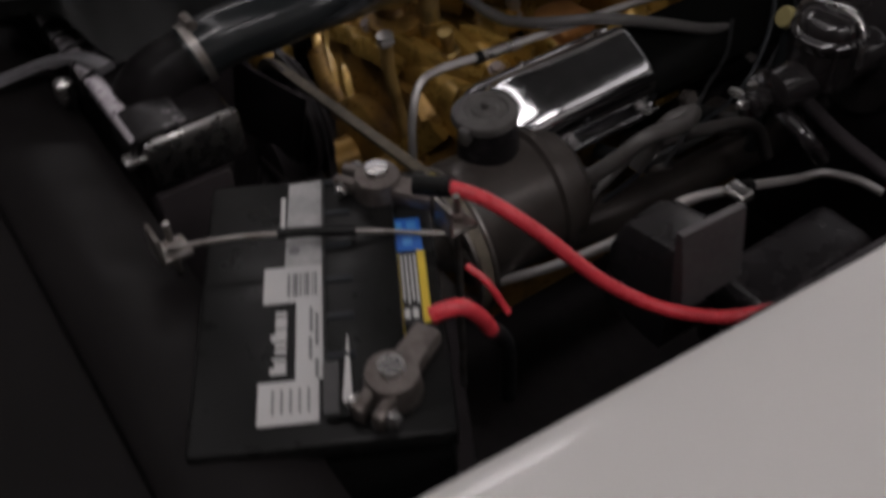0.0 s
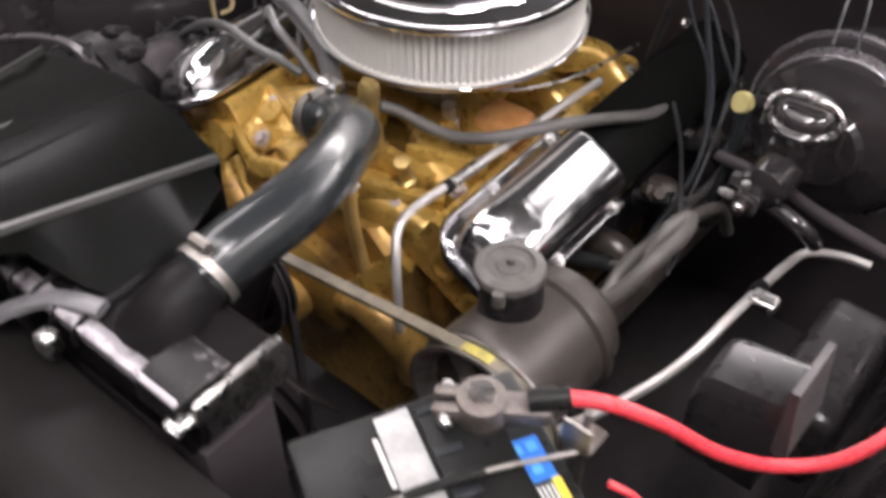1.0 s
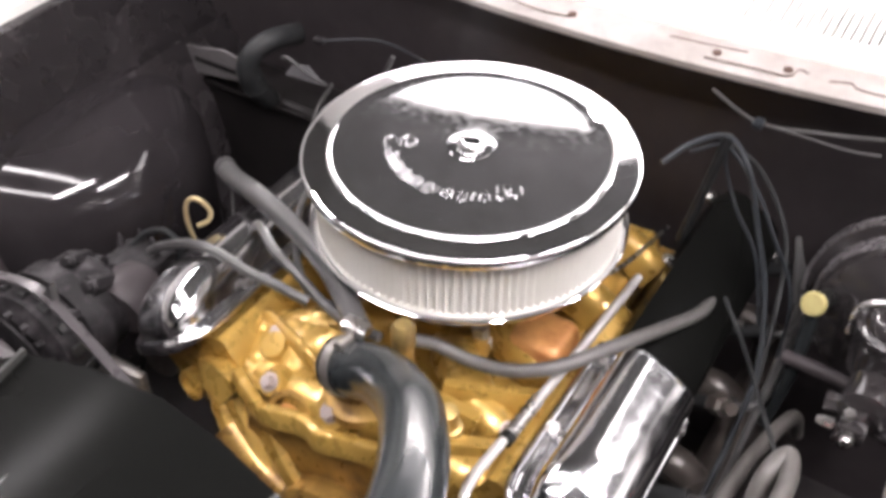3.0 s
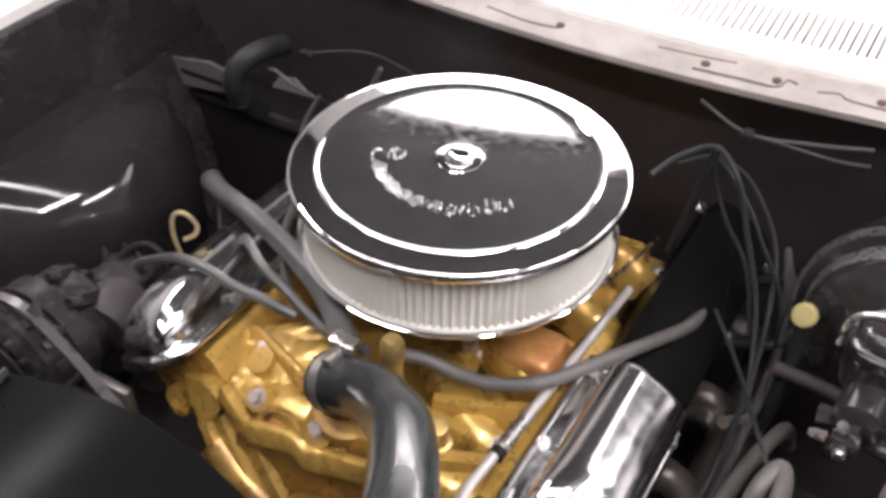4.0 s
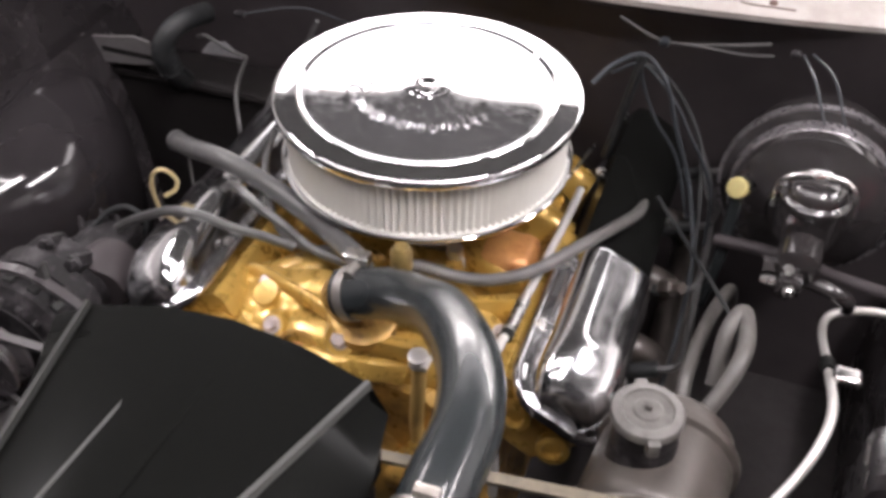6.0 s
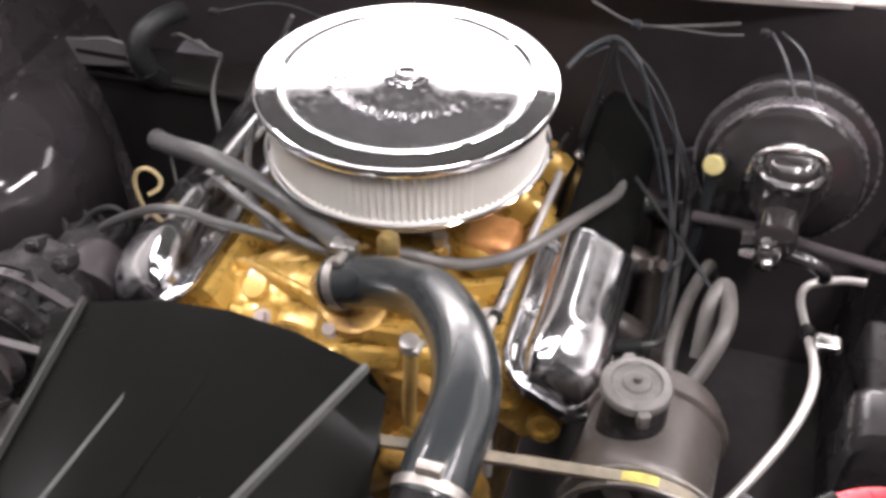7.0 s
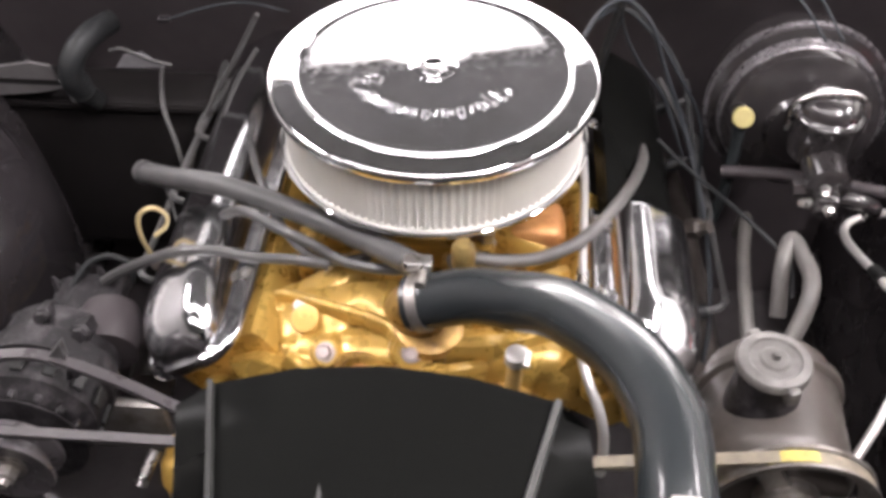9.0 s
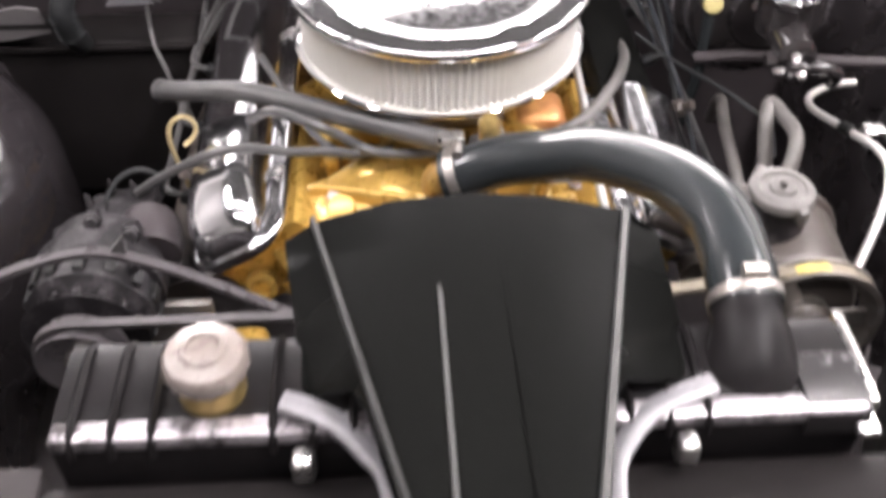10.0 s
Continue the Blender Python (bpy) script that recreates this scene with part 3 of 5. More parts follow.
def front_plate():
    """The smooth cast front of the intake: a sloping sheet with pads round its bolts and soft hollows between."""
    a, b, c, d = Vector((-0.172, -0.168, 0.778)), Vector((-0.030, -0.165, 0.806)), Vector((0.030, -0.262, 0.786)), Vector((-0.132, -0.250, 0.757))
    pads = [(Vector((-0.128, -0.187, 0.776)), 0.022, 0.004), (Vector((-0.094, -0.244, 0.772)), 0.020, 0.005), (Vector((-0.003, -0.258, 0.796)), 0.024, 0.005),
            (Vector((-0.075, -0.180, 0.79)), 0.034, 0.004), (Vector((-0.055, -0.254, 0.77)), 0.018, -0.016), (Vector((-0.139, -0.231, 0.77)), 0.011, 0.006), (Vector((-0.066, -0.222, 0.79)), 0.026, -0.013),
            (Vector((-0.112, -0.222, 0.78)), 0.014, -0.009), (Vector((-0.084, -0.230, 0.78)), 0.009, 0.009), (Vector((-0.046, -0.242, 0.78)), 0.008, 0.010), (Vector((-0.030, -0.225, 0.79)), 0.018, -0.007)]
    n = 48
    rings = []
    for i in range(n + 1):
        row = []
        for j in range(n + 1):
            u, v = i / n, j / n
            q = (a * (1 - u) + b * u) * (1 - v) + (d * (1 - u) + c * u) * v
            up = Vector((0, -0.45, 0.9))
            h = 0.006 * math.sin(math.pi * u) * math.sin(math.pi * v) + 0.0025 * noise.noise(q * 28)
            for p, r, k in pads:
                h += k * math.exp(-((q - p).xy.length / r) ** 2 * 1.4)
            row.append(q + up * (h - 0.007))
        rings.append(row + [q - Vector((0, -0.010, 0.03)) for q in reversed(row)])
    return loft(rings)


part("intake_front", front_plate(), GOLD, engine, "smooth gold front of the intake", smooth=60)
part("cast_vein", roughen(sweep(smooth_line([(-0.158, -0.172, 0.777), (-0.146, -0.174, 0.781), (-0.123, -0.184, 0.786), (-0.090, -0.198, 0.791), (-0.056, -0.212, 0.796), (-0.030, -0.226, 0.799), (-0.016, -0.243, 0.797)]),
     [(0.0065, -0.012), (0.0048, 0.003), (0.002, 0.0055), (-0.002, 0.0055), (-0.0048, 0.003), (-0.0065, -0.012)]), 0.001, 60, 1), GOLD, engine, "raised vein across the casting", smooth=60)
part("boss_disc", roughen(lathe([(0.017, -0.02), (0.0165, 0.0), (0.0150, 0.0022), (0, 0.0028)], aim((-0.121, -0.204, 0.777), (-0.12, -0.45, 0.85)), 28), 0.0008, 60), GOLD, engine)
part("drain_hole", lathe([(0.0085, 0.0), (0.0075, 0.0015), (0.006, -0.003), (0, -0.004)], aim((-0.055, -0.261, 0.7665), (0, -0.7, 0.7)) @ Matrix.Diagonal((1.5, 0.85, 1, 1)), 20), GOLD_RUST, engine, "dark hole in the casting")
part("pointed_ear", roughen(loft([[(-0.146, -0.128, z) for z in (0.772, 0.778)] + [(-0.126, -0.124, z) for z in (0.780, 0.774)], [(-0.140, -0.120, 0.792), (-0.1395, -0.120, 0.797), (-0.131, -0.119, 0.799), (-0.131, -0.119, 0.793)]]), 0.0008, 60, 1), GOLD, engine)
for pts, w in (([(0.03, -0.245, 0.795), (0.065, -0.24, 0.792), (0.10, -0.222, 0.783), (0.145, -0.19, 0.768)], 0.011), ([(0.02, -0.215, 0.797), (0.06, -0.19, 0.797), (0.12, -0.18, 0.782)], 0.010)):
    part("cast_web", roughen(sweep(smooth_line(pts), [(w, -0.004), (w * 0.6, w * 0.55), (-w * 0.6, w * 0.55), (-w, -0.004), (-w, -0.022), (w, -0.022)]), 0.002, 45, 1), GOLD, engine, smooth=60)
part("corner_plate", roughen(loft([[(-0.198, -0.246, 0.748), (-0.165, -0.252, 0.764), (-0.140, -0.258, 0.758), (-0.136, -0.262, 0.742), (-0.150, -0.268, 0.722), (-0.180, -0.262, 0.730)], [(-0.198, -0.228, 0.742), (-0.165, -0.232, 0.758), (-0.140, -0.236, 0.752), (-0.136, -0.24, 0.736), (-0.150, -0.246, 0.716), (-0.180, -0.242, 0.724)]]), 0.0015, 40, 1), GOLD, engine, "gold corner plate of the head", smooth=45)
for x0, x1 in ((-0.15, -0.05), (-0.11, -0.01), (-0.175, -0.10), (0.13, 0.05)):
    part("front_rib", roughen(sweep(smooth_line([(x0, -0.248, 0.715), ((x0 + x1) / 2, -0.268, 0.665), (x1, -0.272, 0.60)]), [(0.010, 0.0), (0.005, 0.012), (-0.005, 0.012), (-0.010, 0.0), (-0.01, -0.02), (0.01, -0.02)]), 0.002, 50, 1), GOLD, engine, smooth=60)
for at, d in (((0.235, -0.238, 0.70), (0.1, -1, 0.2)), ((0.19, -0.236, 0.735), (0, -1, 0.2)), ((-0.215, -0.238, 0.695), (-0.1, -1, 0.2))):
    part("head_boss", roughen(lathe([(0.019, 0), (0.019, 0.012), (0.012, 0.014), (0.010, 0.006), (0, 0.006)], aim(at, d), 20), 0.001, 60), GOLD, engine)
part("pump_arm", roughen(join(box(-0.271, -0.208, -0.330, -0.275, 0.56, 0.668, 0.014, 3), lathe([(0.022, 0), (0.022, 0.03), (0.014, 0.034), (0, 0.034)], aim((-0.238, -0.320, 0.65), (0, -0.6, 0.8)), 20)), 0.003, 40, 1), GOLD, engine, "gold water pump arm", smooth=50)
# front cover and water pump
# darker gold here is grime plus the shade low on the engine front
part("timing_cover", roughen(loft([[(x * k, y, z) for x, z in ((-0.13, 0.72), (-0.10, 0.745), (0.10, 0.745), (0.13, 0.72), (0.15, 0.58), (0.11, 0.40), (-0.11, 0.40), (-0.15, 0.58))] for y, k in ((-0.21, 1.0), (-0.25, 0.98), (-0.262, 0.9))]), 0.004, 26, 2), GOLD_GRIME_SHADE, engine)
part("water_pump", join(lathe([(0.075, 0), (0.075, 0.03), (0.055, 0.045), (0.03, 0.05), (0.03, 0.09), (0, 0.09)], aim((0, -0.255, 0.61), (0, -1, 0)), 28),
     tube([(0.05, -0.27, 0.62), (0.10, -0.275, 0.63), (0.15, -0.27, 0.60), (0.16, -0.26, 0.54)], 0.026, 14), tube([(-0.05, -0.27, 0.62), (-0.1, -0.272, 0.65), (-0.15, -0.26, 0.68)], 0.022, 14)), GOLD_GRIME_SHADE, engine)
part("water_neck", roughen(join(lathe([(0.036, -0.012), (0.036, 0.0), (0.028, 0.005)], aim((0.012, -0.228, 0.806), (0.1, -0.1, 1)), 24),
     tube([(0.010, -0.226, 0.80), (-0.006, -0.231, 0.826), (-0.008, -0.236, 0.842), (0.012, -0.239, 0.853)], 0.0215, 18)), 0.0015, 40), GOLD_GRIME_SHADE, engine, "grimy gold thermostat elbow")

for s in (1, -1):
    ex = thing("exhaust_manifold", (s * 0.31, 0.04, 0.58), "dull rusty grey exhaust manifold below the rocker cover", "manifold", "exhaust manifolds")
    part("log", roughen(tube([(s * 0.315, -0.21, 0.645), (s * 0.325, -0.1, 0.64), (s * 0.325, 0.1, 0.63), (s * 0.32, 0.28, 0.60)], 0.026, 14), 0.002, 60), DUSTY_TAN, ex)
    for y in (-0.17, -0.03, 0.10, 0.23):
        part("port", tube([(s * 0.25, y, 0.655), (s * 0.285, y, 0.662), (s * 0.315, y, 0.645)], 0.02, 12), DUSTY_TAN, ex)
        pl = thing("spark_plug_boot", (s * 0.30, y + 0.06, 0.70), "black rubber plug boot with a grey lead", "plug lead", "plug boots")
        part("boot", tube([(s * 0.275, y + 0.06, 0.70), (s * 0.30, y + 0.062, 0.708), (s * 0.322, y + 0.064, 0.716)], 0.0095, 12), WIRE_BLACK, pl)
        part("lead", tube([(s * 0.32, y + 0.064, 0.715), (s * 0.34, y + 0.07, 0.722), (s * 0.345, y + 0.12, 0.715), (s * 0.335, 0.22, 0.72), (s * 0.30, 0.32, 0.74)], 0.0045, 8), GREY_RUBBER, pl)

# fan and pulleys under the shroud panel
fan = thing("engine_fan", (0, -0.4, 0.45), "black four-bladed engine fan behind the radiator", "fan")
part("hub", lathe([(0.045, 0), (0.045, 0.03), (0.03, 0.035), (0, 0.035)], aim((0, -0.395, 0.66), (0, -1, 0)), 24), BLACK_SATIN, fan)
for i in range(5):
    m = Matrix.Translation((0, -0.425, 0.66)) @ Matrix.Rotation(radians(72 * i + 20), 4, "Y") @ Matrix.Rotation(radians(28), 4, "Z")
    part("blade", box(-0.05, 0.05, -0.0015, 0.0015, 0.035, 0.17, 0.001, 1, m), BLACK_SATIN, fan)
for name, c, r in (("water_pump_pulley", (0, -0.378, 0.71), 0.080), ("crank_pulley", (0, -0.378, 0.42), 0.085)):
    whole(name, lathe([(0.02, -0.012), (r, -0.012), (r, -0.008), (r - 0.01, -0.004), (r - 0.01, 0.004), (r, 0.008), (r, 0.012), (r - 0.012, 0.012), (r - 0.02, 0.004), (0.02, 0.004)], aim(c, (0, -1, 0)), 36), BLACK_SATIN, c,
          "black steel belt pulley on the engine front", "pulley")

# ---- air cleaner ----
air = thing("air_cleaner", (0, 0, 0.865), "round chrome air cleaner with a white pleated filter on the carburettor", "air cleaner")
lid_prof = [(0.1665, 0.9455), (0.172, 0.9450), (0.1765, 0.9470), (0.1780, 0.9510), (0.1780, 0.9545), (0.1774, 0.9568), (0.1764, 0.9582), (0.1745, 0.9590), (0.1715, 0.9593), (0.1512, 0.9597), (0.1502, 0.9599), (0.1489, 0.9613), (0.1478, 0.9617), (0.1467, 0.9612), (0.1454, 0.9599), (0.1446, 0.9597), (0.1430, 0.9596), (0.130, 0.9596),
            (0.09, 0.9598), (0.05, 0.9600), (0.028, 0.9601), (0.0245, 0.9602), (0.0232, 0.9606), (0.0222, 0.9606), (0.0205, 0.9596), (0.016, 0.9590), (0, 0.9590)]
lid = part("lid", lathe(lid_prof, seg=160, close=False), CHROME, air, "mirror chrome lid", smooth=35)
NUT = Matrix.Translation((0, 0, -0.0052))
part("wing_nut", join(lathe([(0.0135, 0.963), (0.0155, 0.9665), (0.015, 0.9725), (0.0115, 0.9765), (0.005, 0.978), (0, 0.978)], NUT, 24), lathe([(0.0235, 0.963), (0.0235, 0.9668), (0.015, 0.9678)], NUT, 32)), CHROME, air, "chrome centre nut")


# raised script, worn to plain strokes along an arc
def scroll(a0, pts, r=0.0012):
    """A raised stroke: pts give degrees along the arc and the height above its base line."""
    line = []
    for da, h in pts:
        a = radians(a0 + da)
        line.append((0.002 + (0.098 - h) * math.cos(a), 0.010 + (0.098 - h) * math.sin(a), 0.9609))
    return tube(line, r, 6, 5)


LOOP = [(0, 0.004), (1.5, 0.012), (4, 0.013), (5.2, 0.007), (3.5, 0.000), (1.0, 0.000), (0, 0.004)]
HUMP = [(0, 0.0), (1.0, 0.011), (1.8, 0.013), (2.8, 0.010), (3.2, 0.0), (4.4, 0.011), (5.6, 0.011), (6.4, 0.001)]
TALL = [(0, 0.0), (1.6, 0.010), (3.0, 0.021), (2.2, 0.022), (1.4, 0.012), (2.0, 0.002), (4.0, 0.002)]
STEM = [(0, 0.0), (1.2, 0.006), (2.2, 0.011)]
KINK = [(0, 0.001), (1.0, 0.012), (2.2, 0.022), (1.6, 0.010), (4.6, 0.013), (2.2, 0.007), (5.0, 0.0)]
strokes = [scroll(205, [(12, 0.024), (7, 0.033), (0, 0.032), (-3, 0.024), (3, 0.017), (9, 0.017), (3, 0.015), (-1, 0.008), (3, 0.0), (10, 0.001), (14, 0.006)], 0.0013),
           scroll(203, [(0, 0.020), (8, 0.023), (14, 0.022)], 0.0011)]
for a0, kind in ((221, LOOP), (229, STEM), (234, HUMP), (243, LOOP), (251, STEM), (255, HUMP), (265, LOOP), (273, STEM), (278, HUMP), (288, LOOP), (296, STEM), (301, HUMP), (311, TALL), (318, KINK), (327, STEM)):
    strokes.append(scroll(a0, kind))
part("raised_script", join(*strokes), CHROME, air, "raised chrome scroll", smooth=60)
# pleated filter
n = 120
ring = []
for i in range(n * 2):
    a = math.pi * i / n
    ring.append((a, 0.1655 if i % 2 else 0.1588))
bm = bmesh.new()
lo = [bm.verts.new((r * math.cos(a), r * math.sin(a), 0.8725)) for a, r in ring]
hi = [bm.verts.new((r * math.cos(a), r * math.sin(a), 0.9455)) for a, r in ring]
for i in range(2 * n):
    j = (i + 1) % (2 * n)
    bm.faces.new((lo[i], lo[j], hi[j], hi[i]))
part("filter", bm, PAPER, air, "white pleated paper filter", smooth=10)
for z in (0.8745, 0.9435):
    part("filter_seal", lathe([(0.158, z - 0.002), (0.1656, z - 0.002), (0.1660, z), (0.1656, z + 0.002), (0.158, z + 0.002)], seg=96, close=False), PAPER, air)
part("base_pan", lathe([(0.05, 0.862), (0.12, 0.862), (0.150, 0.864), (0.166, 0.866), (0.1715, 0.870), (0.1735, 0.876), (0.1728, 0.8765), (0.170, 0.8715), (0.160, 0.8695), (0.05, 0.868)], seg=120, close=False), CHROME, air, "chrome base pan")

# ---- carburettor ----
carb = thing("carburettor", (0, 0, 0.79), "dull zinc carburettor under the air cleaner", "carburettor")
part("carb_body", roughen(join(box(-0.055, 0.055, -0.085, 0.085, 0.79, 0.835, 0.008), box(-0.05, 0.05, -0.095, -0.02, 0.825, 0.862, 0.008), lathe([(0.05, 0.83), (0.05, 0.864)], seg=32)), 0.001, 60), DULL_STEEL, carb)
part("fuel_bowl_fitting", join(lathe([(0.013, 0), (0.013, 0.016), (0.010, 0.018), (0.010, 0.040), (0, 0.040)], aim((0.063, -0.076, 0.788 - 0.022), (0.05, -0.2, 1)), 6)), PIPE, carb, "bright hex fitting")
part("throttle_lever", join(box(0.06, 0.064, -0.03, 0.05, 0.77, 0.82, 0.002), tube([(0.06, 0.0, 0.80), (0.10, 0.0, 0.80)], 0.004, 8)), STEEL, carb)
part("linkage", tube([(0.07, -0.03, 0.80), (0.115, 0.01, 0.80), (0.15, 0.08, 0.80), (0.17, 0.18, 0.80)], 0.0025, 6), STEEL, carb)
vac = thing("vacuum_switch", (0.048, -0.2, 0.80), "brown and brass vacuum switch on the manifold", "engine sensor")
part("switch_body", lathe([(0.013, 0.80), (0.013, 0.83), (0.010, 0.835), (0.010, 0.86), (0.012, 0.865), (0.012, 0.885), (0.008, 0.892), (0, 0.892)], Matrix.Translation((0.044, -0.196, 0)), 16), BRASS, vac)
part("switch_base", lathe([(0.017, 0.785), (0.017, 0.803), (0.013, 0.803)], Matrix.Translation((0.044, -0.196, 0)), 6), BRASS, vac)


# ---- hoses and pipes ----
def clamp(at, d, r, w=0.011):
    return join(lathe([(r, -w / 2), (r + 0.0016, -w / 2), (r + 0.0016, w / 2), (r, w / 2)], aim(at, d), 32, close=False),
                lathe([(0.0055, -0.009), (0.0055, 0.009)], aim(Vector(at) + Vector((0, 0, r + 0.004)), Vector(d).cross(Vector((0, 0, 1))) if abs(Vector(d).normalized().z) < 0.9 else (1, 0, 0)), 8))


HOSE = [(-0.006, -0.237, 0.846), (0.020, -0.240, 0.856), (0.055, -0.250, 0.876), (0.095, -0.277, 0.902), (0.135, -0.317, 0.936), (0.179, -0.387, 0.968), (0.202, -0.455, 0.983), (0.203, -0.511, 0.984), (0.202, -0.540, 0.979), (0.2015, -0.549, 0.9765)]
rh = thing("radiator_hose", (0.1, -0.4, 0.85), "thick black rubber radiator hose curving from engine to radiator", "hose")
part("hose", tube(HOSE, 0.0275, 28), RUBBER, rh, smooth=60)
part("clamp", clamp((0.006, -0.2385, 0.8505), (0.92, -0.1, 0.36), 0.0282), DULL_STEEL, rh, "bright steel hose clamp")
part("clamp", clamp((0.202, -0.543, 0.978), (0, -1, -0.25), 0.0278, 0.008), DULL_STEEL, rh, "bright steel hose clamp")

vh = thing("breather_hose", (-0.2, -0.1, 0.8), "grey rubber breather hose over the rocker cover", "hose")
part("hose", tube([(-0.341, -0.024, 0.815), (-0.300, -0.050, 0.831), (-0.233, -0.079, 0.849), (-0.166, -0.098, 0.843), (-0.105, -0.125, 0.841), (-0.050, -0.164, 0.852), (0.0, -0.206, 0.867)], 0.0125, 14), GREY_RUBBER, vh, smooth=60)
part("end_fitting", box(-0.014, 0.016, -0.222, -0.204, 0.872, 0.884, 0.004, 2), STEEL, vh, "bright steel spring clip")
part("end_plug", lathe([(0.0132, -0.010), (0.0140, 0.0), (0.0120, 0.004), (0.004, 0.006), (0.003, 0.014), (0, 0.015)], aim((-0.341, -0.024, 0.815), (-0.8, 0.5, -0.35)), 18), GREY_RUBBER, vh, "rubber end plug")
part("hanging_wire", tube([(-0.306, -0.052, 0.820), (-0.299, -0.062, 0.795), (-0.292, -0.074, 0.768), (-0.286, -0.082, 0.752)], 0.0016, 8), GREY_RUBBER, vh)
part("hanger", tube([(-0.262, -0.030, 0.795), (-0.280, -0.045, 0.782), (-0.288, -0.070, 0.762), (-0.284, -0.082, 0.754)], 0.0030, 8), GREY_RUBBER, vh)

ph = thing("vacuum_hose", (0.15, -0.1, 0.8), "thin black rubber vacuum hose across the manifold", "hose")
part("hose", tube([(0.03, -0.165, 0.835), (0.05, -0.15, 0.826), (0.085, -0.142, 0.816), (0.125, -0.135, 0.817), (0.168, -0.115, 0.828), (0.208, -0.06, 0.832), (0.235, 0.01, 0.812), (0.252, 0.08, 0.785), (0.252, 0.145, 0.765), (0.25, 0.17, 0.74)], 0.0074, 12), VAC_RUBBER, ph, smooth=60)
part("end_fitting", lathe([(0.012, 0), (0.012, 0.012), (0.009, 0.014)], aim((0.252, 0.145, 0.766), (0.0, 0.9, -0.4)), 12), STEEL, ph)

bp = thing("bypass_hose", (0.095, -0.27, 0.6), "gold painted bypass hose with a steel clamp", "hose")
part("hose", tube([(0.088, -0.262, 0.66), (0.090, -0.275, 0.72), (0.098, -0.29, 0.79), (0.100, -0.292, 0.836)], 0.0080, 14), TAN_HOSE, bp)
part("clamp", lathe([(0.008, 0), (0.0105, 0.0005), (0.0105, 0.0125), (0.008, 0.0135), (0, 0.0135)], aim((0.099, -0.292, 0.834), (0.02, -0.05, 1)), 24), PIPE, bp, "bright steel hose clamp")
part("clamp_screw", lathe([(0, -0.008), (0.004, -0.008), (0.004, 0.008), (0, 0.008)], aim((0.109, -0.295, 0.841), (0.1, 1, 0.2)), 8), PIPE, bp)

fl = thing("fuel_line", (0.17, -0.25, 0.75), "bare steel fuel pipe bent round the engine front", "pipe")
part("pipe", tube([(0.192, -0.322, 0.70), (0.190, -0.320, 0.752), (0.182, -0.312, 0.79), (0.168, -0.292, 0.815), (0.163, -0.262, 0.820), (0.166, -0.19, 0.816), (0.172, -0.08, 0.812), (0.176, 0.02, 0.808), (0.176, 0.08, 0.80)], 0.0052, 10), PIPE, fl)
part("sleeve", tube([(0.166, -0.20, 0.816), (0.168, -0.15, 0.8145)], 0.0072, 10), STEEL, fl)
part("sleeve", tube([(0.1655, -0.212, 0.816), (0.166, -0.203, 0.816)], 0.0078, 10), BLACK_PLASTIC, fl)

# ---- dipstick ----
ds = thing("dipstick", (-0.3, -0.11, 0.7), "yellowed steel dipstick with a looped handle", "dipstick")
part("loop", tube([(-0.309, -0.114, 0.738), (-0.312, -0.118, 0.770), (-0.316, -0.121, 0.800), (-0.3165, -0.120, 0.822), (-0.311, -0.119, 0.837), (-0.300, -0.117, 0.844), (-0.291, -0.113, 0.838), (-0.287, -0.109, 0.824), (-0.291, -0.112, 0.811), (-0.302, -0.119, 0.804)], 0.0028, 8), TAN_WIRE, ds, smooth=60)
part("collar", lathe([(0.004, 0), (0.006, 0.002), (0.006, 0.014), (0.0035, 0.017)], aim((-0.3105, -0.116, 0.752), (-0.1, -0.12, 1)), 10), IVORY, ds)

# ---- radiator ----
rad = thing("radiator", (0, -0.58, 0.35), "black painted radiator with a crimped top tank", "radiator")
tank = loft([[(x, y, z) for y, z in ((-0.634, 0.905), (-0.634, 0.950), (-0.631, 0.957), (-0.624, 0.9615), (-0.60, 0.963), (-0.56, 0.962), (-0.546, 0.957), (-0.539, 0.945), (-0.538, 0.905))] for x in (-0.30, -0.296, 0.0, 0.268, 0.272)])
part("top_tank", tank, TANK_BLACK, rad, "gloss black top tank")
part("end_band", loft([[(x, y, z) for y, z in ((-0.6385, 0.94), (-0.6385, 0.953), (-0.635, 0.962), (-0.625, 0.9665), (-0.60, 0.9668), (-0.586, 0.9662), (-0.584, 0.962), (-0.59, 0.958), (-0.62, 0.956))] for x in (0.226, 0.230, 0.250, 0.2715)]), CHIPPED, rad, "chipped paint on the tank end")
part("end_cap", join(box(0.272, 0.282, -0.628, -0.542, 0.915, 0.962, 0.004), box(0.262, 0.279, -0.646, -0.560, 0.942, 0.950, 0.003)), STEEL, rad, "bright scuffed end of the tank")
part("front_seam", box(-0.30, 0.270, -0.636, -0.6195, 0.950, 0.9640, 0.003, 2), SEAM_STEEL, rad)
part("core", box(-0.30, 0.28, -0.63, -0.56, 0.36, 0.905, 0.004), BLACK_SATIN, rad)
part("hose_neck", tube([(0.198, -0.590, 0.940), (0.199, -0.584, 0.955), (0.200, -0.570, 0.968), (0.2015, -0.545, 0.977)], lambda f: 0.044 - 0.0178 * min(1, f * 1.15) ** 0.8, 22), TANK_BLACK, rad)
part("filler_neck", lathe([(0.024, 0.962), (0.024, 0.985), (0.028, 0.986)], Matrix.Translation((-0.192, -0.595, 0)), 24), BRASS, rad)
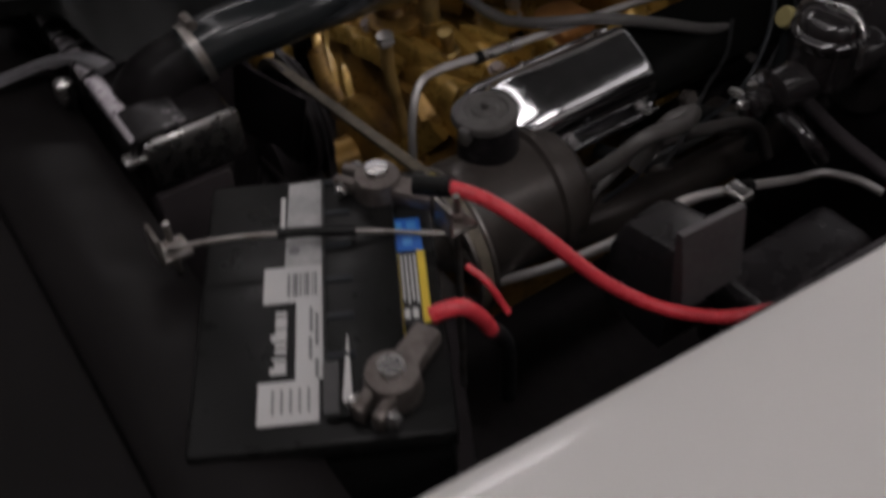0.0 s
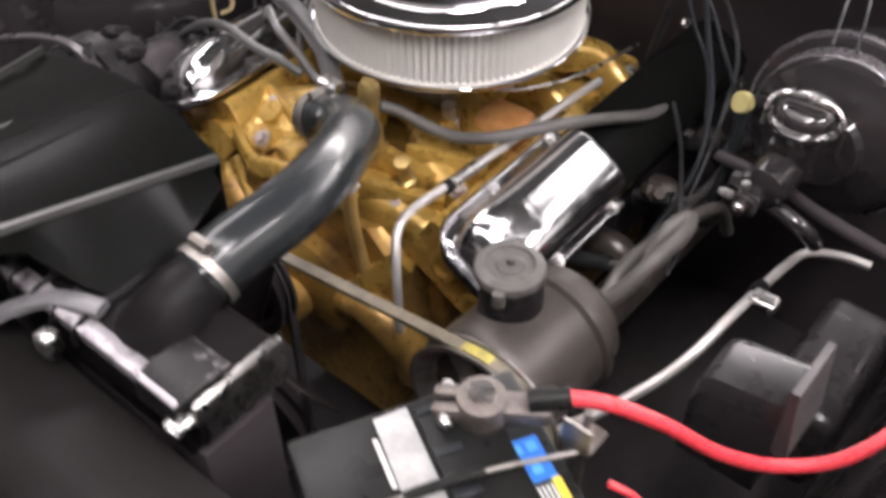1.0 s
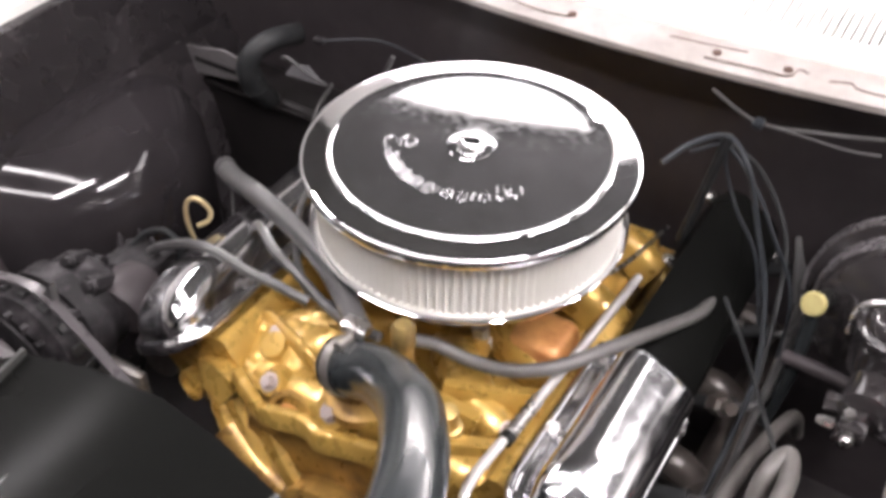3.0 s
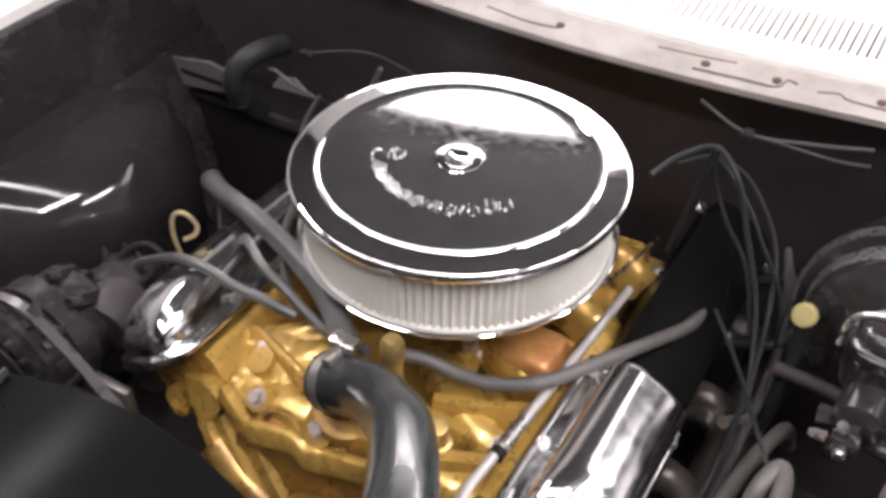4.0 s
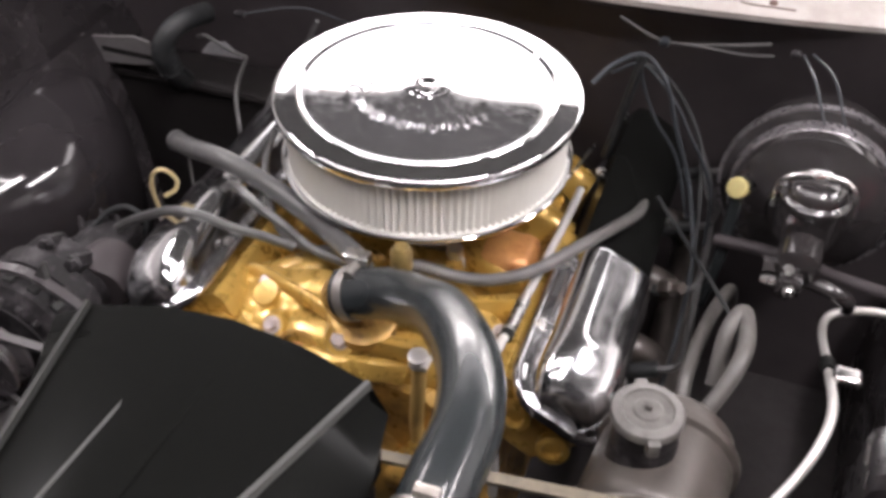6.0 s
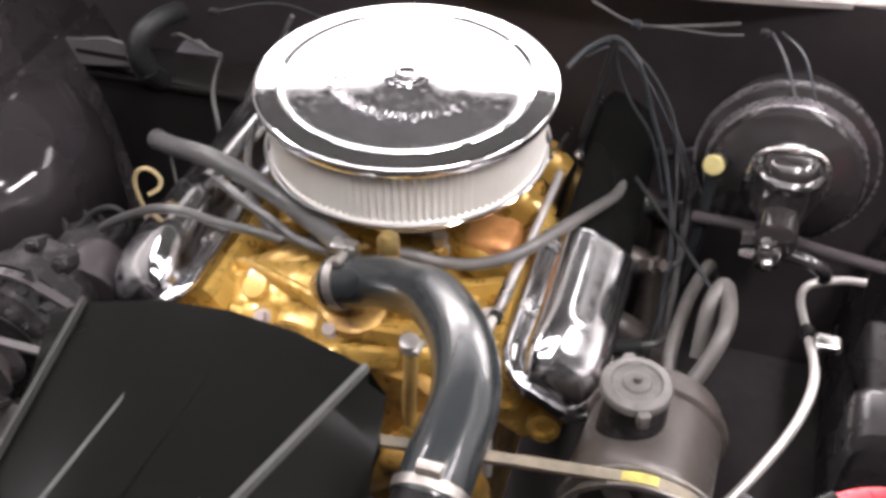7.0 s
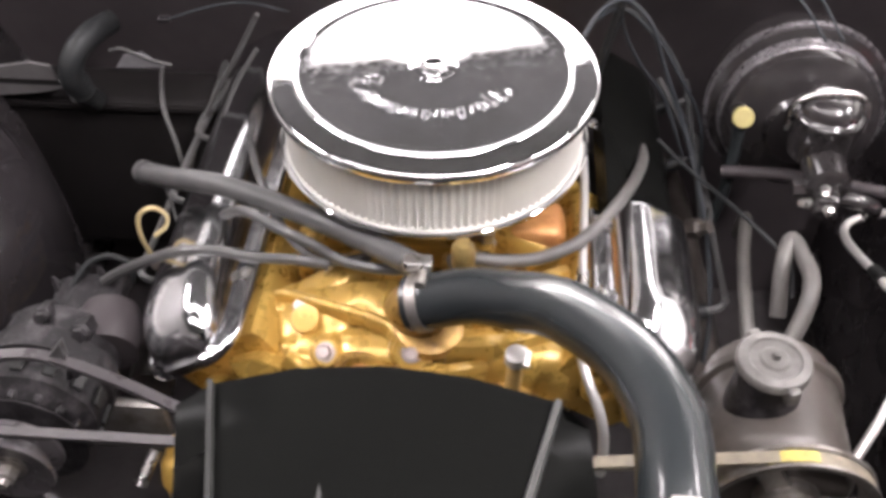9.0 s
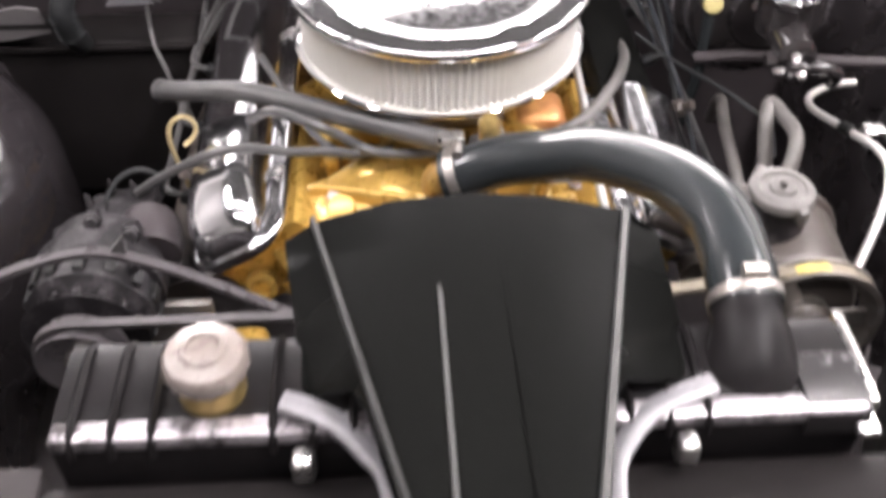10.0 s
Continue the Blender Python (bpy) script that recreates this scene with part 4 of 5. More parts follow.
part("cap", lathe([(0.028, 0.986), (0.0300, 0.990), (0.0300, 0.999), (0.027, 1.004), (0.017, 1.007), (0.0155, 1.0095), (0.012, 1.0105), (0.0105, 1.008), (0.004, 1.0075), (0, 1.0075)], Matrix.Translation((-0.192, -0.595, 0)), 14), IVORY, rad, "ivory radiator cap")
for x in [-0.285 + 0.0275 * i for i in range(19)]:
    if abs(x + 0.192) > 0.035 and abs(x - 0.199) > 0.03:
        part("rib", sweep(smooth_line([(x, -0.6385, 0.946), (x, -0.6370, 0.958), (x, -0.626, 0.9655), (x, -0.59, 0.9665), (x, -0.556, 0.964), (x, -0.540, 0.948)], 4), [(0.0032, 0), (0.002, 0.0028), (-0.002, 0.0028), (-0.0032, 0), (0, -0.003)]), TANK_BLACK, rad)

# ---- moulded air panel over the radiator ----
panel = thing("air_duct", (0, -0.6, 0.9), "black moulded plastic duct with ribs over the radiator", "air duct")


def panel_ring(f, thick=0.0):
    y = -0.458 - 0.334 * f
    wl = 0.124 - 0.082 * f
    top = 0.995 + 0.036 * f
    c = 0.010 * (1 - 0.5 * f)
    g = min(1, max(0, (f - 0.42) / 0.09))
    d = min(1, f / 0.28)
    right = (0.146 + 0.010 * d) * (1 - g) + (wl + 0.005) * g
    left = (0.146 - 0.010 * d) * (1 - g) + (wl + 0.005) * g
    zz = (0.990 - 0.034 * d) * (1 - g) + (top - 0.012) * g
    arc = 0.016 * (1 - f)
    pts = [(-left, y - 0.018 * (1 - d), zz), (-wl, y, top - 0.002), (-wl * 0.5, y + arc * 0.7, top + c * 0.8), (0, y + arc, top + c), (wl * 0.5, y + arc * 0.7, top + c * 0.8), (wl, y, top), (right, y - 0.018 * (1 - d), zz)]
    return [Vector(q) - Vector((0, 0, thick)) for q in pts]


part("panel", loft([panel_ring(f / 20) + list(reversed(panel_ring(f / 20, 0.004))) for f in range(21)]), PANEL_PLASTIC, panel, smooth=25)
# ridge highlights are put into the colour, brighter on one side
for s, w, mt in ((1, 0.0036, RIDGE_LIT), (-1, 0.0028, RIDGE_SHADED)):
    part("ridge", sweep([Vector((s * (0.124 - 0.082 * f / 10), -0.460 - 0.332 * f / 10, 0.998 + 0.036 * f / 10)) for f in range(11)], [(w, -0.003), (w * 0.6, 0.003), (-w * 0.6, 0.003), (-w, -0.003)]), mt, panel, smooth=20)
for x0, ya, mt in ((-0.029, -0.525, RIDGE_LIT), (0.018, -0.505, PANEL_PLASTIC)):
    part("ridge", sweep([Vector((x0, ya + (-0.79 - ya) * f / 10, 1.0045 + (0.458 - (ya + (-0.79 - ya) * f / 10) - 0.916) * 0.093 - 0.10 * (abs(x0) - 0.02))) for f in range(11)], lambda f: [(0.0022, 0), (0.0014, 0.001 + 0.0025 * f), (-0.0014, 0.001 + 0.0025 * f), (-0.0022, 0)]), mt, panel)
for s in (1, -1):
    part("side_wall", loft([[(s * 0.134, y, z), (s * 0.137, y, z), (s * 0.135, y, 0.905), (s * 0.132, y, 0.905)] for y, z in ((-0.469, 0.986), (-0.50, 0.972), (-0.54, 0.950))]), PANEL_PLASTIC, panel)
    st = thing("support_strap", (s * 0.12, -0.66, 0.93), "grey curved strap beside the air duct", "bracket", "radiator straps")
    part("strap", sweep(smooth_line([(s * 0.152 + 0.010, -0.613, 0.9685), (s * 0.131 + 0.008, -0.620, 0.9665), (s * 0.109 + 0.006, -0.630, 0.962), (s * 0.090 + 0.006, -0.647, 0.955), (s * 0.076 + 0.008, -0.671, 0.948), (s * 0.067 + 0.009, -0.745, 0.938)]), [(0.008, 0.003), (0.004, 0.005), (-0.004, 0.005), (-0.008, 0.003), (-0.008, -0.003), (0.008, -0.003)]), STRAP_GREY, st)
    part("tab", box(s * 0.1325 - 0.003, s * 0.1325 + 0.014, -0.660, -0.642, 0.935, 0.960, 0.006, 3), STEEL, st, "bright steel tab")

# ---- alternator ----
alt = thing("alternator", (-0.37, -0.3, 0.62), "dusty dark alternator with slotted housing, bracket and pulley", "alternator")
m = aim((-0.385, -0.205, 0.735), (0, -1, 0))
part("casing", roughen(lathe([(0.02, 0), (0.042, 0.002), (0.060, 0.014), (0.064, 0.05), (0.071, 0.052), (0.071, 0.078), (0.065, 0.08), (0.067, 0.115), (0.050, 0.128), (0.02, 0.13)], m, 40), 0.005, 38), DUST_AND_SHADE, alt, smooth=30)
for i in range(14):
    a = 2 * math.pi * i / 14
    part("vent_slot", box(-0.006, 0.006, 0.066, 0.071, 0.086, 0.108, 0.001, 1, m @ Matrix.Rotation(a, 4, "Z")), INK, alt)
    part("fin", box(-0.0035, 0.0035, 0.025, 0.058, 0.123, 0.133, 0.0015, 1, m @ Matrix.Rotation(a, 4, "Z")), DUST_AND_SHADE, alt)
part("rear_cover", roughen(lathe([(0.0, 0.0), (0.030, 0.004), (0.037, 0.02), (0.039, 0.045), (0.035, 0.06)], aim((-0.345, -0.175, 0.745), (0.12, -0.9, -0.1)), 32), 0.002, 40), BLACK_SATIN, alt, "black rear cover")
part("pulley", lathe([(0.01, 0.15), (0.045, 0.15), (0.045, 0.155), (0.034, 0.161), (0.034, 0.169), (0.045, 0.175), (0.045, 0.18), (0.03, 0.178), (0.016, 0.172), (0, 0.172)], m, 32), SHEEN, alt)
part("pulley_nut", join(lathe([(0.016, 0.172), (0.016, 0.176), (0.012, 0.177)], m, 24), lathe([(0.0105, 0.177), (0.0105, 0.188), (0.006, 0.190), (0.005, 0.196), (0, 0.196)], m, 6)), DULL_STEEL, alt)
part("fan_disc", lathe([(0.01, 0.138), (0.062, 0.138), (0.066, 0.143), (0.01, 0.145)], m, 32), DUST_AND_SHADE, alt)
part("bracket", sweep(smooth_line([(-0.511, -0.330, 0.784), (-0.440, -0.312, 0.806), (-0.368, -0.304, 0.817), (-0.294, -0.312, 0.798), (-0.228, -0.322, 0.768), (-0.165, -0.330, 0.735)]), [(0.0056, 0.003), (-0.0056, 0.003), (-0.0056, -0.003), (0.0056, -0.003)]), SHEEN, alt, "dusty curved adjuster strap")
part("lug", loft([[(-0.355, -0.306, 0.812), (-0.335, -0.306, 0.812), (-0.334, -0.306, 0.838)], [(-0.355, -0.298, 0.812), (-0.335, -0.298, 0.812), (-0.334, -0.298, 0.838)]]), GREY_RUBBER, alt)
for i in range(9):
    a = radians(20 + 34 * i)
    part("fan_blade", box(-0.002, 0.002, 0.030, 0.062, 0.118, 0.138, 0.001, 1, m @ Matrix.Rotation(a, 4, "Z") @ Matrix.Rotation(0.3, 4, "X")), GREY_RUBBER, alt)
for x, y, z, r in ((-0.345, -0.25, 0.788, 0.012), (-0.42, -0.27, 0.788, 0.009), (-0.335, -0.29, 0.780, 0.008), (-0.385, -0.24, 0.800, 0.010)):
    part("through_bolt", lathe([(r, -0.03), (r, 0.004), (r * 0.7, 0.006), (r * 0.6, 0.014), (0, 0.014)], aim((x, y, z), (0.15, -0.8, 0.5)), 6), DUST_AND_SHADE, alt)
part("stud", tube([(-0.269, -0.367, 0.695), (-0.257, -0.337, 0.715)], 0.006, 10), STEEL, alt, "bright steel stud")
part("bracket_foot", box(-0.43, -0.27, -0.275, -0.262, 0.62, 0.70, 0.004), DULL_STEEL, alt)
part("terminal_block", roughen(join(box(-0.425, -0.345, -0.195, -0.125, 0.690, 0.742, 0.012, 2), box(-0.395, -0.338, -0.190, -0.130, 0.735, 0.756, 0.006), box(-0.435, -0.40, -0.215, -0.15, 0.69, 0.730, 0.01)), 0.010, 42, 3), DUST_AND_SHADE, alt, "dusty plastic terminal block")
for q in ((-0.420, -0.145, 0.742), (-0.392, -0.135, 0.754), (-0.365, -0.140, 0.756)):
    part("terminal_stud", lathe([(0.007, -0.01), (0.005, 0.004), (0.0015, 0.014), (0, 0.014)], aim(q, (-0.2, 0.1, 1)), 6), DUST_AND_SHADE, alt)
part("condenser", lathe([(0.009, 0), (0.010, 0.004), (0.010, 0.045), (0.008, 0.05), (0, 0.05)], aim((-0.398, -0.192, 0.753), (-0.9, -0.22, -0.15)), 18), DUST_AND_SHADE, alt)
part("wire_loop", tube([(-0.400, -0.150, 0.748), (-0.385, -0.130, 0.764), (-0.360, -0.122, 0.772), (-0.338, -0.122, 0.758), (-0.338, -0.132, 0.738)], 0.0035, 8), WIRE_BLACK, alt)

# ---- belts ----
def belt(name, pts, w, label, mat):
    """A flat belt round a closed loop in the plane y."""
    y = pts[0][1]
    path = [Vector(q) for q in pts]
    rings = []
    n = len(path)
    c = sum(path, Vector()) / n
    for i, q in enumerate(path):
        t = (path[(i + 1) % n] - path[i - 1]).normalized()
        nor = t.cross(Vector((0, 1, 0)))
        if nor.dot(q - c) < 0:
            nor = -nor
        rings.append([q + Vector((0, -w / 2, 0)), q + Vector((0, w / 2, 0)), q + Vector((0, w / 2 - 0.002, 0)) - nor * 0.008, q + Vector((0, -w / 2 + 0.002, 0)) - nor * 0.008])
    rings.append(rings[0])
    return whole(name, loft(rings, caps=False), mat, tuple(c), label, "belt")


def around(c, r, a0, a1, n=14):
    return [(c[0] + r * math.cos(radians(a0 + (a1 - a0) * i / n)), c[1], c[2] + r * math.sin(radians(a0 + (a1 - a0) * i / n))) for i in range(n + 1)]


belt("fan_belt", around((-0.385, -0.370, 0.736), 0.049, 90, 250) + around((0, -0.370, 0.42), 0.081, 215, 330) + around((0, -0.370, 0.71), 0.075, -10, 90), 0.010, "grey worn rubber fan belt", FAN_BELT)
belt("steering_belt", around((0.352, -0.385, 0.765), 0.078, -70, 102) + around((0, -0.385, 0.71), 0.076, 102, 200) + around((0, -0.385, 0.42), 0.08, 190, 300), 0.012, "tan worn rubber power steering belt", BELT_WEAR)
whole("belt_label", loft([[(0.352 + r * math.cos(radians(a)), y, 0.765 + r * math.sin(radians(a))) for y, r in ((-0.3905, 0.0788), (-0.3795, 0.0788), (-0.3795, 0.0775), (-0.3905, 0.0775))] for a in range(84, 118, 4)]), BELT_YELLOW, (0.352, -0.385, 0.84),
      "faded yellow print on the steering belt", "label")

# ---- power steering pump ----
ps = thing("steering_pump", (0.345, -0.29, 0.65), "dusty tan power steering pump with a flat filler cap", "pump")
m = aim((0.343, -0.375, 0.770), (0.08, 1, 0.02))
part("reservoir", lathe([(0.03, 0), (0.062, 0.002), (0.068, 0.010), (0.069, 0.02), (0.066, 0.10), (0.071, 0.104), (0.071, 0.112), (0.063, 0.116), (0.060, 0.135), (0.05, 0.145), (0, 0.147)], m, 48), DUSTY_TAN, ps, smooth=35)
part("filler_neck", lathe([(0.036, 0.78), (0.0315, 0.83), (0.0295, 0.872), (0.026, 0.874)], Matrix.Translation((0.327, -0.312, 0)), 28), DUST_AND_SHADE, ps)
capm = Matrix.Translation((0.325, -0.314, 0))
part("cap", join(lathe([(0.020, 0.872), (0.0318, 0.874), (0.0335, 0.876), (0.0335, 0.8815), (0.0318, 0.884), (0.024, 0.8862), (0.022, 0.884), (0.014, 0.884), (0.012, 0.8862), (0.006, 0.887), (0, 0.887)], capm, 32),
     *[box(0.028, 0.0392, -0.006, 0.006, 0.865, 0.883, 0.003, 2, capm @ Matrix.Rotation(radians(a), 4, "Z")) for a in (-70, 110)],
     lathe([(0.004, 0.887), (0.004, 0.893), (0, 0.894)], capm, 8)), DUSTY_CAP, ps, "dusty grey filler cap")
pm = aim((0.352, -0.366, 0.765), (0, -1, 0))
part("pulley_rim", lathe([(0.070, 0.008), (0.080, 0.008), (0.080, 0.011), (0.072, 0.015), (0.072, 0.023), (0.080, 0.027), (0.080, 0.030), (0.074, 0.030), (0.068, 0.02), (0.062, 0.012)], pm, 48, close=False), DULL_STEEL, ps, "dull steel belt pulley rim")
part("pulley_hub", lathe([(0.030, -0.005), (0.030, 0.026), (0.022, 0.034), (0.015, 0.036), (0.015, 0.050), (0.011, 0.052), (0.011, 0.060), (0.008, 0.064), (0, 0.064)], pm, 24), DULL_STEEL, ps)
for i in range(3):
    part("spoke", box(-0.012, 0.012, 0.022, 0.068, 0.014, 0.02, 0.002, 1, pm @ Matrix.Rotation(radians(120 * i + 30), 4, "Z")), DULL_STEEL, ps)

hs = thing("steering_hose", (0.39, -0.1, 0.65), "dusty grey looped power steering hose", "hose")
part("hose", tube([(0.382, -0.154, 0.765), (0.383, -0.118, 0.810), (0.394, -0.092, 0.821), (0.402, -0.115, 0.820), (0.401, -0.164, 0.826), (0.386, -0.200, 0.797), (0.356, -0.238, 0.755)], 0.0090, 14), HOSE_DUST, hs, smooth=60)
part("ferrule", tube([(0.356, -0.238, 0.755), (0.372, -0.219, 0.776)], 0.0122, 12), DULL_STEEL, hs)
part("ferrule_ring", tube([(0.372, -0.219, 0.776), (0.3755, -0.2145, 0.781)], 0.0136, 12), STEEL, hs, "bright ferrule end")
h2 = thing("return_hose", (0.37, -0.1, 0.65), "dusty grey rubber return hose", "hose")
part("hose", tube([(0.358, -0.205, 0.722), (0.354, -0.165, 0.743), (0.354, -0.125, 0.757), (0.364, -0.044, 0.754), (0.381, 0.031, 0.738), (0.388, 0.065, 0.68)], 0.0082, 12), HOSE_DUST, h2, smooth=60)

# ---- brake servo and master cylinder ----
servo = thing("brake_servo", (0.445, 0.14, 0.72), "gloss black round brake servo on the firewall", "brake servo")
m = aim((0.449, 0.175, 0.809), (-0.03, -1, 0.10))
part("shell", lathe([(0.05, -0.09), (0.10, -0.06), (0.112, -0.02), (0.110, 0.0), (0.113, 0.002), (0.113, 0.008), (0.108, 0.010), (0.098, 0.012), (0.096, 0.034), (0.092, 0.045), (0.080, 0.053), (0.05, 0.062), (0.045, 0.07), (0, 0.07)], m, 64), BLACK_GLOSS, servo, smooth=30)
# rim and step carry the servo's highlights as a paler colour
part("band", lathe([(0.110, -0.003), (0.1145, -0.003), (0.1150, 0.003), (0.1145, 0.009), (0.110, 0.009)], m, 64, close=False), SERVO_SHEEN, servo, "crimped rim with its highlight put into the colour")
part("step", lathe([(0.0975, 0.0115), (0.0995, 0.0135), (0.0985, 0.033), (0.0965, 0.0345)], m, 64, close=False), SERVO_SHEEN, servo, "black step with the ceiling reflection painted lavender grey")
mc = thing("master_cylinder", (0.44, 0.03, 0.8), "dull cast master cylinder with a wire-clipped round lid", "brake cylinder")
part("cylinder", roughen(join(lathe([(0.024, 0), (0.026, 0.01), (0.024, 0.06), (0.024, 0.15), (0.016, 0.155), (0, 0.155)], aim((0.447, 0.12, 0.845), (-0.05, -1, 0)), 24),
     lathe([(0.034, 0.84), (0.037, 0.86), (0.038, 0.885)], Matrix.Translation((0.442, 0.04, 0)), 32)), 0.001, 60), BLACK_GLOSS, mc)
part("lid", lathe([(0.037, 0.884), (0.0395, 0.887), (0.0395, 0.896), (0.036, 0.900), (0.0335, 0.901), (0.0325, 0.908), (0.028, 0.914), (0.018, 0.918), (0.008, 0.919), (0, 0.919)], Matrix.Translation((0.442, 0.04, 0)), 36), BLACK_GLOSS, mc, "gloss black reservoir lid")
part("wire_clip", tube([(0.400, 0.04, 0.87), (0.402, 0.04, 0.902), (0.416, 0.038, 0.918), (0.442, 0.038, 0.923), (0.468, 0.042, 0.918), (0.482, 0.04, 0.902), (0.484, 0.04, 0.87)], 0.003, 8), STEEL, mc)
part("fitting", join(lathe([(0.012, 0), (0.012, 0.02), (0.009, 0.024), (0.009, 0.035), (0, 0.035)], aim((0.437, -0.03, 0.84), (-0.2, -0.8, -0.2)), 6), lathe([(0.010, 0), (0.010, 0.02), (0, 0.02)], aim((0.425, -0.02, 0.835), (-0.9, 0, -0.1)), 6)), BLACK_GLOSS, mc)
valve = thing("check_valve", (0.361, 0.09, 0.84), "faded yellow round check valve cap on the servo", "valve")
part("valve_cap", lathe([(0.012, 0), (0.013, 0.003), (0.013, 0.009), (0.011, 0.012), (0, 0.013)], aim((0.361, 0.084, 0.852), (-0.15, -0.85, 0.45)), 28), YELLOW_CAP, valve, "faded yellow cap")
part("valve_body", lathe([(0.010, -0.05), (0.010, 0.0)], aim((0.361, 0.084, 0.852), (-0.15, -0.85, 0.45)), 16), BLACK_PLASTIC, valve)
part("hose", tube([(0.361, 0.088, 0.842), (0.362, 0.085, 0.80), (0.36, 0.08, 0.74), (0.35, 0.08, 0.66)], 0.008, 10), RUBBER, valve)

# ---- brake pipe, right of the bay ----
bpipe = thing("brake_pipe", (0.49, -0.1, 0.75), "pale steel pipe along the inner wing", "pipe")
part("pipe", tube([(0.56, 0.03, 0.76), (0.53, 0.025, 0.76), (0.497, 0.015, 0.752), (0.488, -0.02, 0.755), (0.490, -0.12, 0.796), (0.492, -0.195, 0.822), (0.486, -0.235, 0.814), (0.47, -0.268, 0.79), (0.44, -0.31, 0.76), (0.40, -0.36, 0.73)], 0.0052, 10), PIPE, bpipe)
part("sleeve", tube([(0.4895, -0.10, 0.788), (0.4905, -0.125, 0.7985)], 0.0085, 10), BLACK_PLASTIC, bpipe)
part("clip", box(0.492, 0.520, -0.15, -0.128, 0.805, 0.818, 0.005, 3), STEEL, bpipe, "bright pipe clip")

# ---- relay box on the inner wing ----
rb = thing("relay_box", (0.55, -0.2, 0.74), "black plastic box with a grey end on the inner wing", "relay box")
part("box_body", loft([[(x, -0.316, 0.78), (x, -0.316, z - 0.012), (x, -0.308, z), (x, -0.266, z + 0.006), (x, -0.254, z), (x, -0.252, 0.78)] for x, z in ((0.516, 0.862), (0.519, 0.873), (0.528, 0.880), (0.5885, 0.892))]), BOX_PLASTIC, rb)
part("box_end", loft([[(0.5892, -0.320, 0.926), (0.5892, -0.249, 0.920), (0.5892, -0.246, 0.845), (0.5892, -0.314, 0.84)], [(0.596, -0.320, 0.926), (0.596, -0.249, 0.920), (0.604, -0.246, 0.845), (0.604, -0.314, 0.84)]]), STRAP_DARK, rb, "dusty grey end plate")
part("box_lower", box(0.550, 0.62, -0.225, -0.06, 0.69, 0.795, 0.014, 3), BOX_PLASTIC, rb)

# ---- battery ----
U, V = Vector((0.877, -0.480, 0)), Vector((-0.480, -0.877, 0))
BAT = Matrix.Translation((0.428, -0.492, 0)) @ Matrix(((U.x, -V.x, 0, 0), (U.y, -V.y, 0, 0), (0, 0, 1, 0), (0, 0, 0, 1)))
# local axes: x along the long side, y towards the posts' side (-v)
bat = thing("battery", tuple(BAT @ Vector((0.1, -0.05, 0.745))), "black car battery with white label and yellow warning strip", "battery")


def bbox(u0, u1, v0, v1, z0, z1, bevel=0.0, seg=2):
    return box(u0, u1, -v1, -v0, z0, z1, bevel, seg, BAT)


part("case", bbox(-0.032, 0.228, -0.038, 0.135, 0.735, 0.9175, 0.006), BLACK_PLASTIC, bat)
part("case_lid", bbox(-0.034, 0.230, -0.040, 0.137, 0.918, 0.938, 0.005), BLACK_PLASTIC, bat)
part("vent_bar", bbox(-0.02, 0.215, -0.010, 0.045, 0.9382, 0.946, 0.003), BLACK_PLASTIC, bat)
for i in range(6):
    part("cell_rib", bbox(-0.018 + 0.036 * i, -0.012 + 0.036 * i, 0.024, 0.044, 0.946, 0.9475, 0.001), WIRE_BLUE, bat)
lab = part("label_sheet", join(bbox(0.069, 0.105, 0.047, 0.090, 0.9385, 0.9392), bbox(0.105, 0.177, 0.047, 0.066, 0.9385, 0.9392), bbox(0.177, 0.212, 0.050, 0.091, 0.9385, 0.9392)), LABEL, bat, "white printed label")
part("label_top", loft([[BAT @ Vector((u, -v, z)) for u, v in ((-0.028, 0.047), (-0.026, 0.073), (0.069, 0.075), (0.069, 0.047))] for z in (0.9385, 0.9390)]), LABEL_GREY, bat, "grey upper end of the label")
part("label_edge", bbox(-0.010, 0.032, 0.0755, 0.079, 0.9385, 0.9392), LABEL, bat)
part("label_spot", lathe([(0, 0.9391), (0.0045, 0.9391), (0.004, 0.9395), (0, 0.9396)], BAT @ Matrix.Translation((0.052, -0.068, 0)), 14), GREY_PRINT, lab)
for i, w in enumerate((0.0016, 0.0008, 0.0022, 0.0010, 0.0014, 0.0024, 0.0009, 0.0018)):
    part("print_bar", bbox(0.077, 0.100, 0.051 + 0.0028 * i, 0.051 + 0.0028 * i + w, 0.9394, 0.9398), GREY_PRINT, lab)
for i in range(5):
    part("print_bar", bbox(0.184, 0.204, 0.056 + 0.006 * i, 0.0575 + 0.006 * i, 0.9394, 0.9398), GREY_PRINT, lab)
for u0, u1, v0 in ((0.112, 0.135, 0.054), (0.118, 0.148, 0.050), (0.140, 0.160, 0.0545), (0.160, 0.176, 0.050)):
    part("print_bar", bbox(u0, u1, v0, v0 + 0.0022, 0.9394, 0.9398), GREY_PRINT, lab)
# lettering on the black field, as plain strokes
for i, (w, d) in enumerate(((0.0055, 0.011), (0.0042, 0.008), (0.0020, 0.010), (0.0040, 0.008), (0.0042, 0.008), (0.0055, 0.011), (0.0042, 0.008), (0.0060, 0.008), (0.0040, 0.008), (0.0032, 0.008))):
    u = 0.1700 - 0.0059 * i
    part("print_bar", bbox(u - w, u, 0.0725, 0.0725 + d, 0.9385, 0.9392), LABEL, bat)
blue = part("blue_mark", bbox(0.028, 0.064, -0.0295, -0.005, 0.9385, 0.9392), BLUE, bat, "blue sticker")
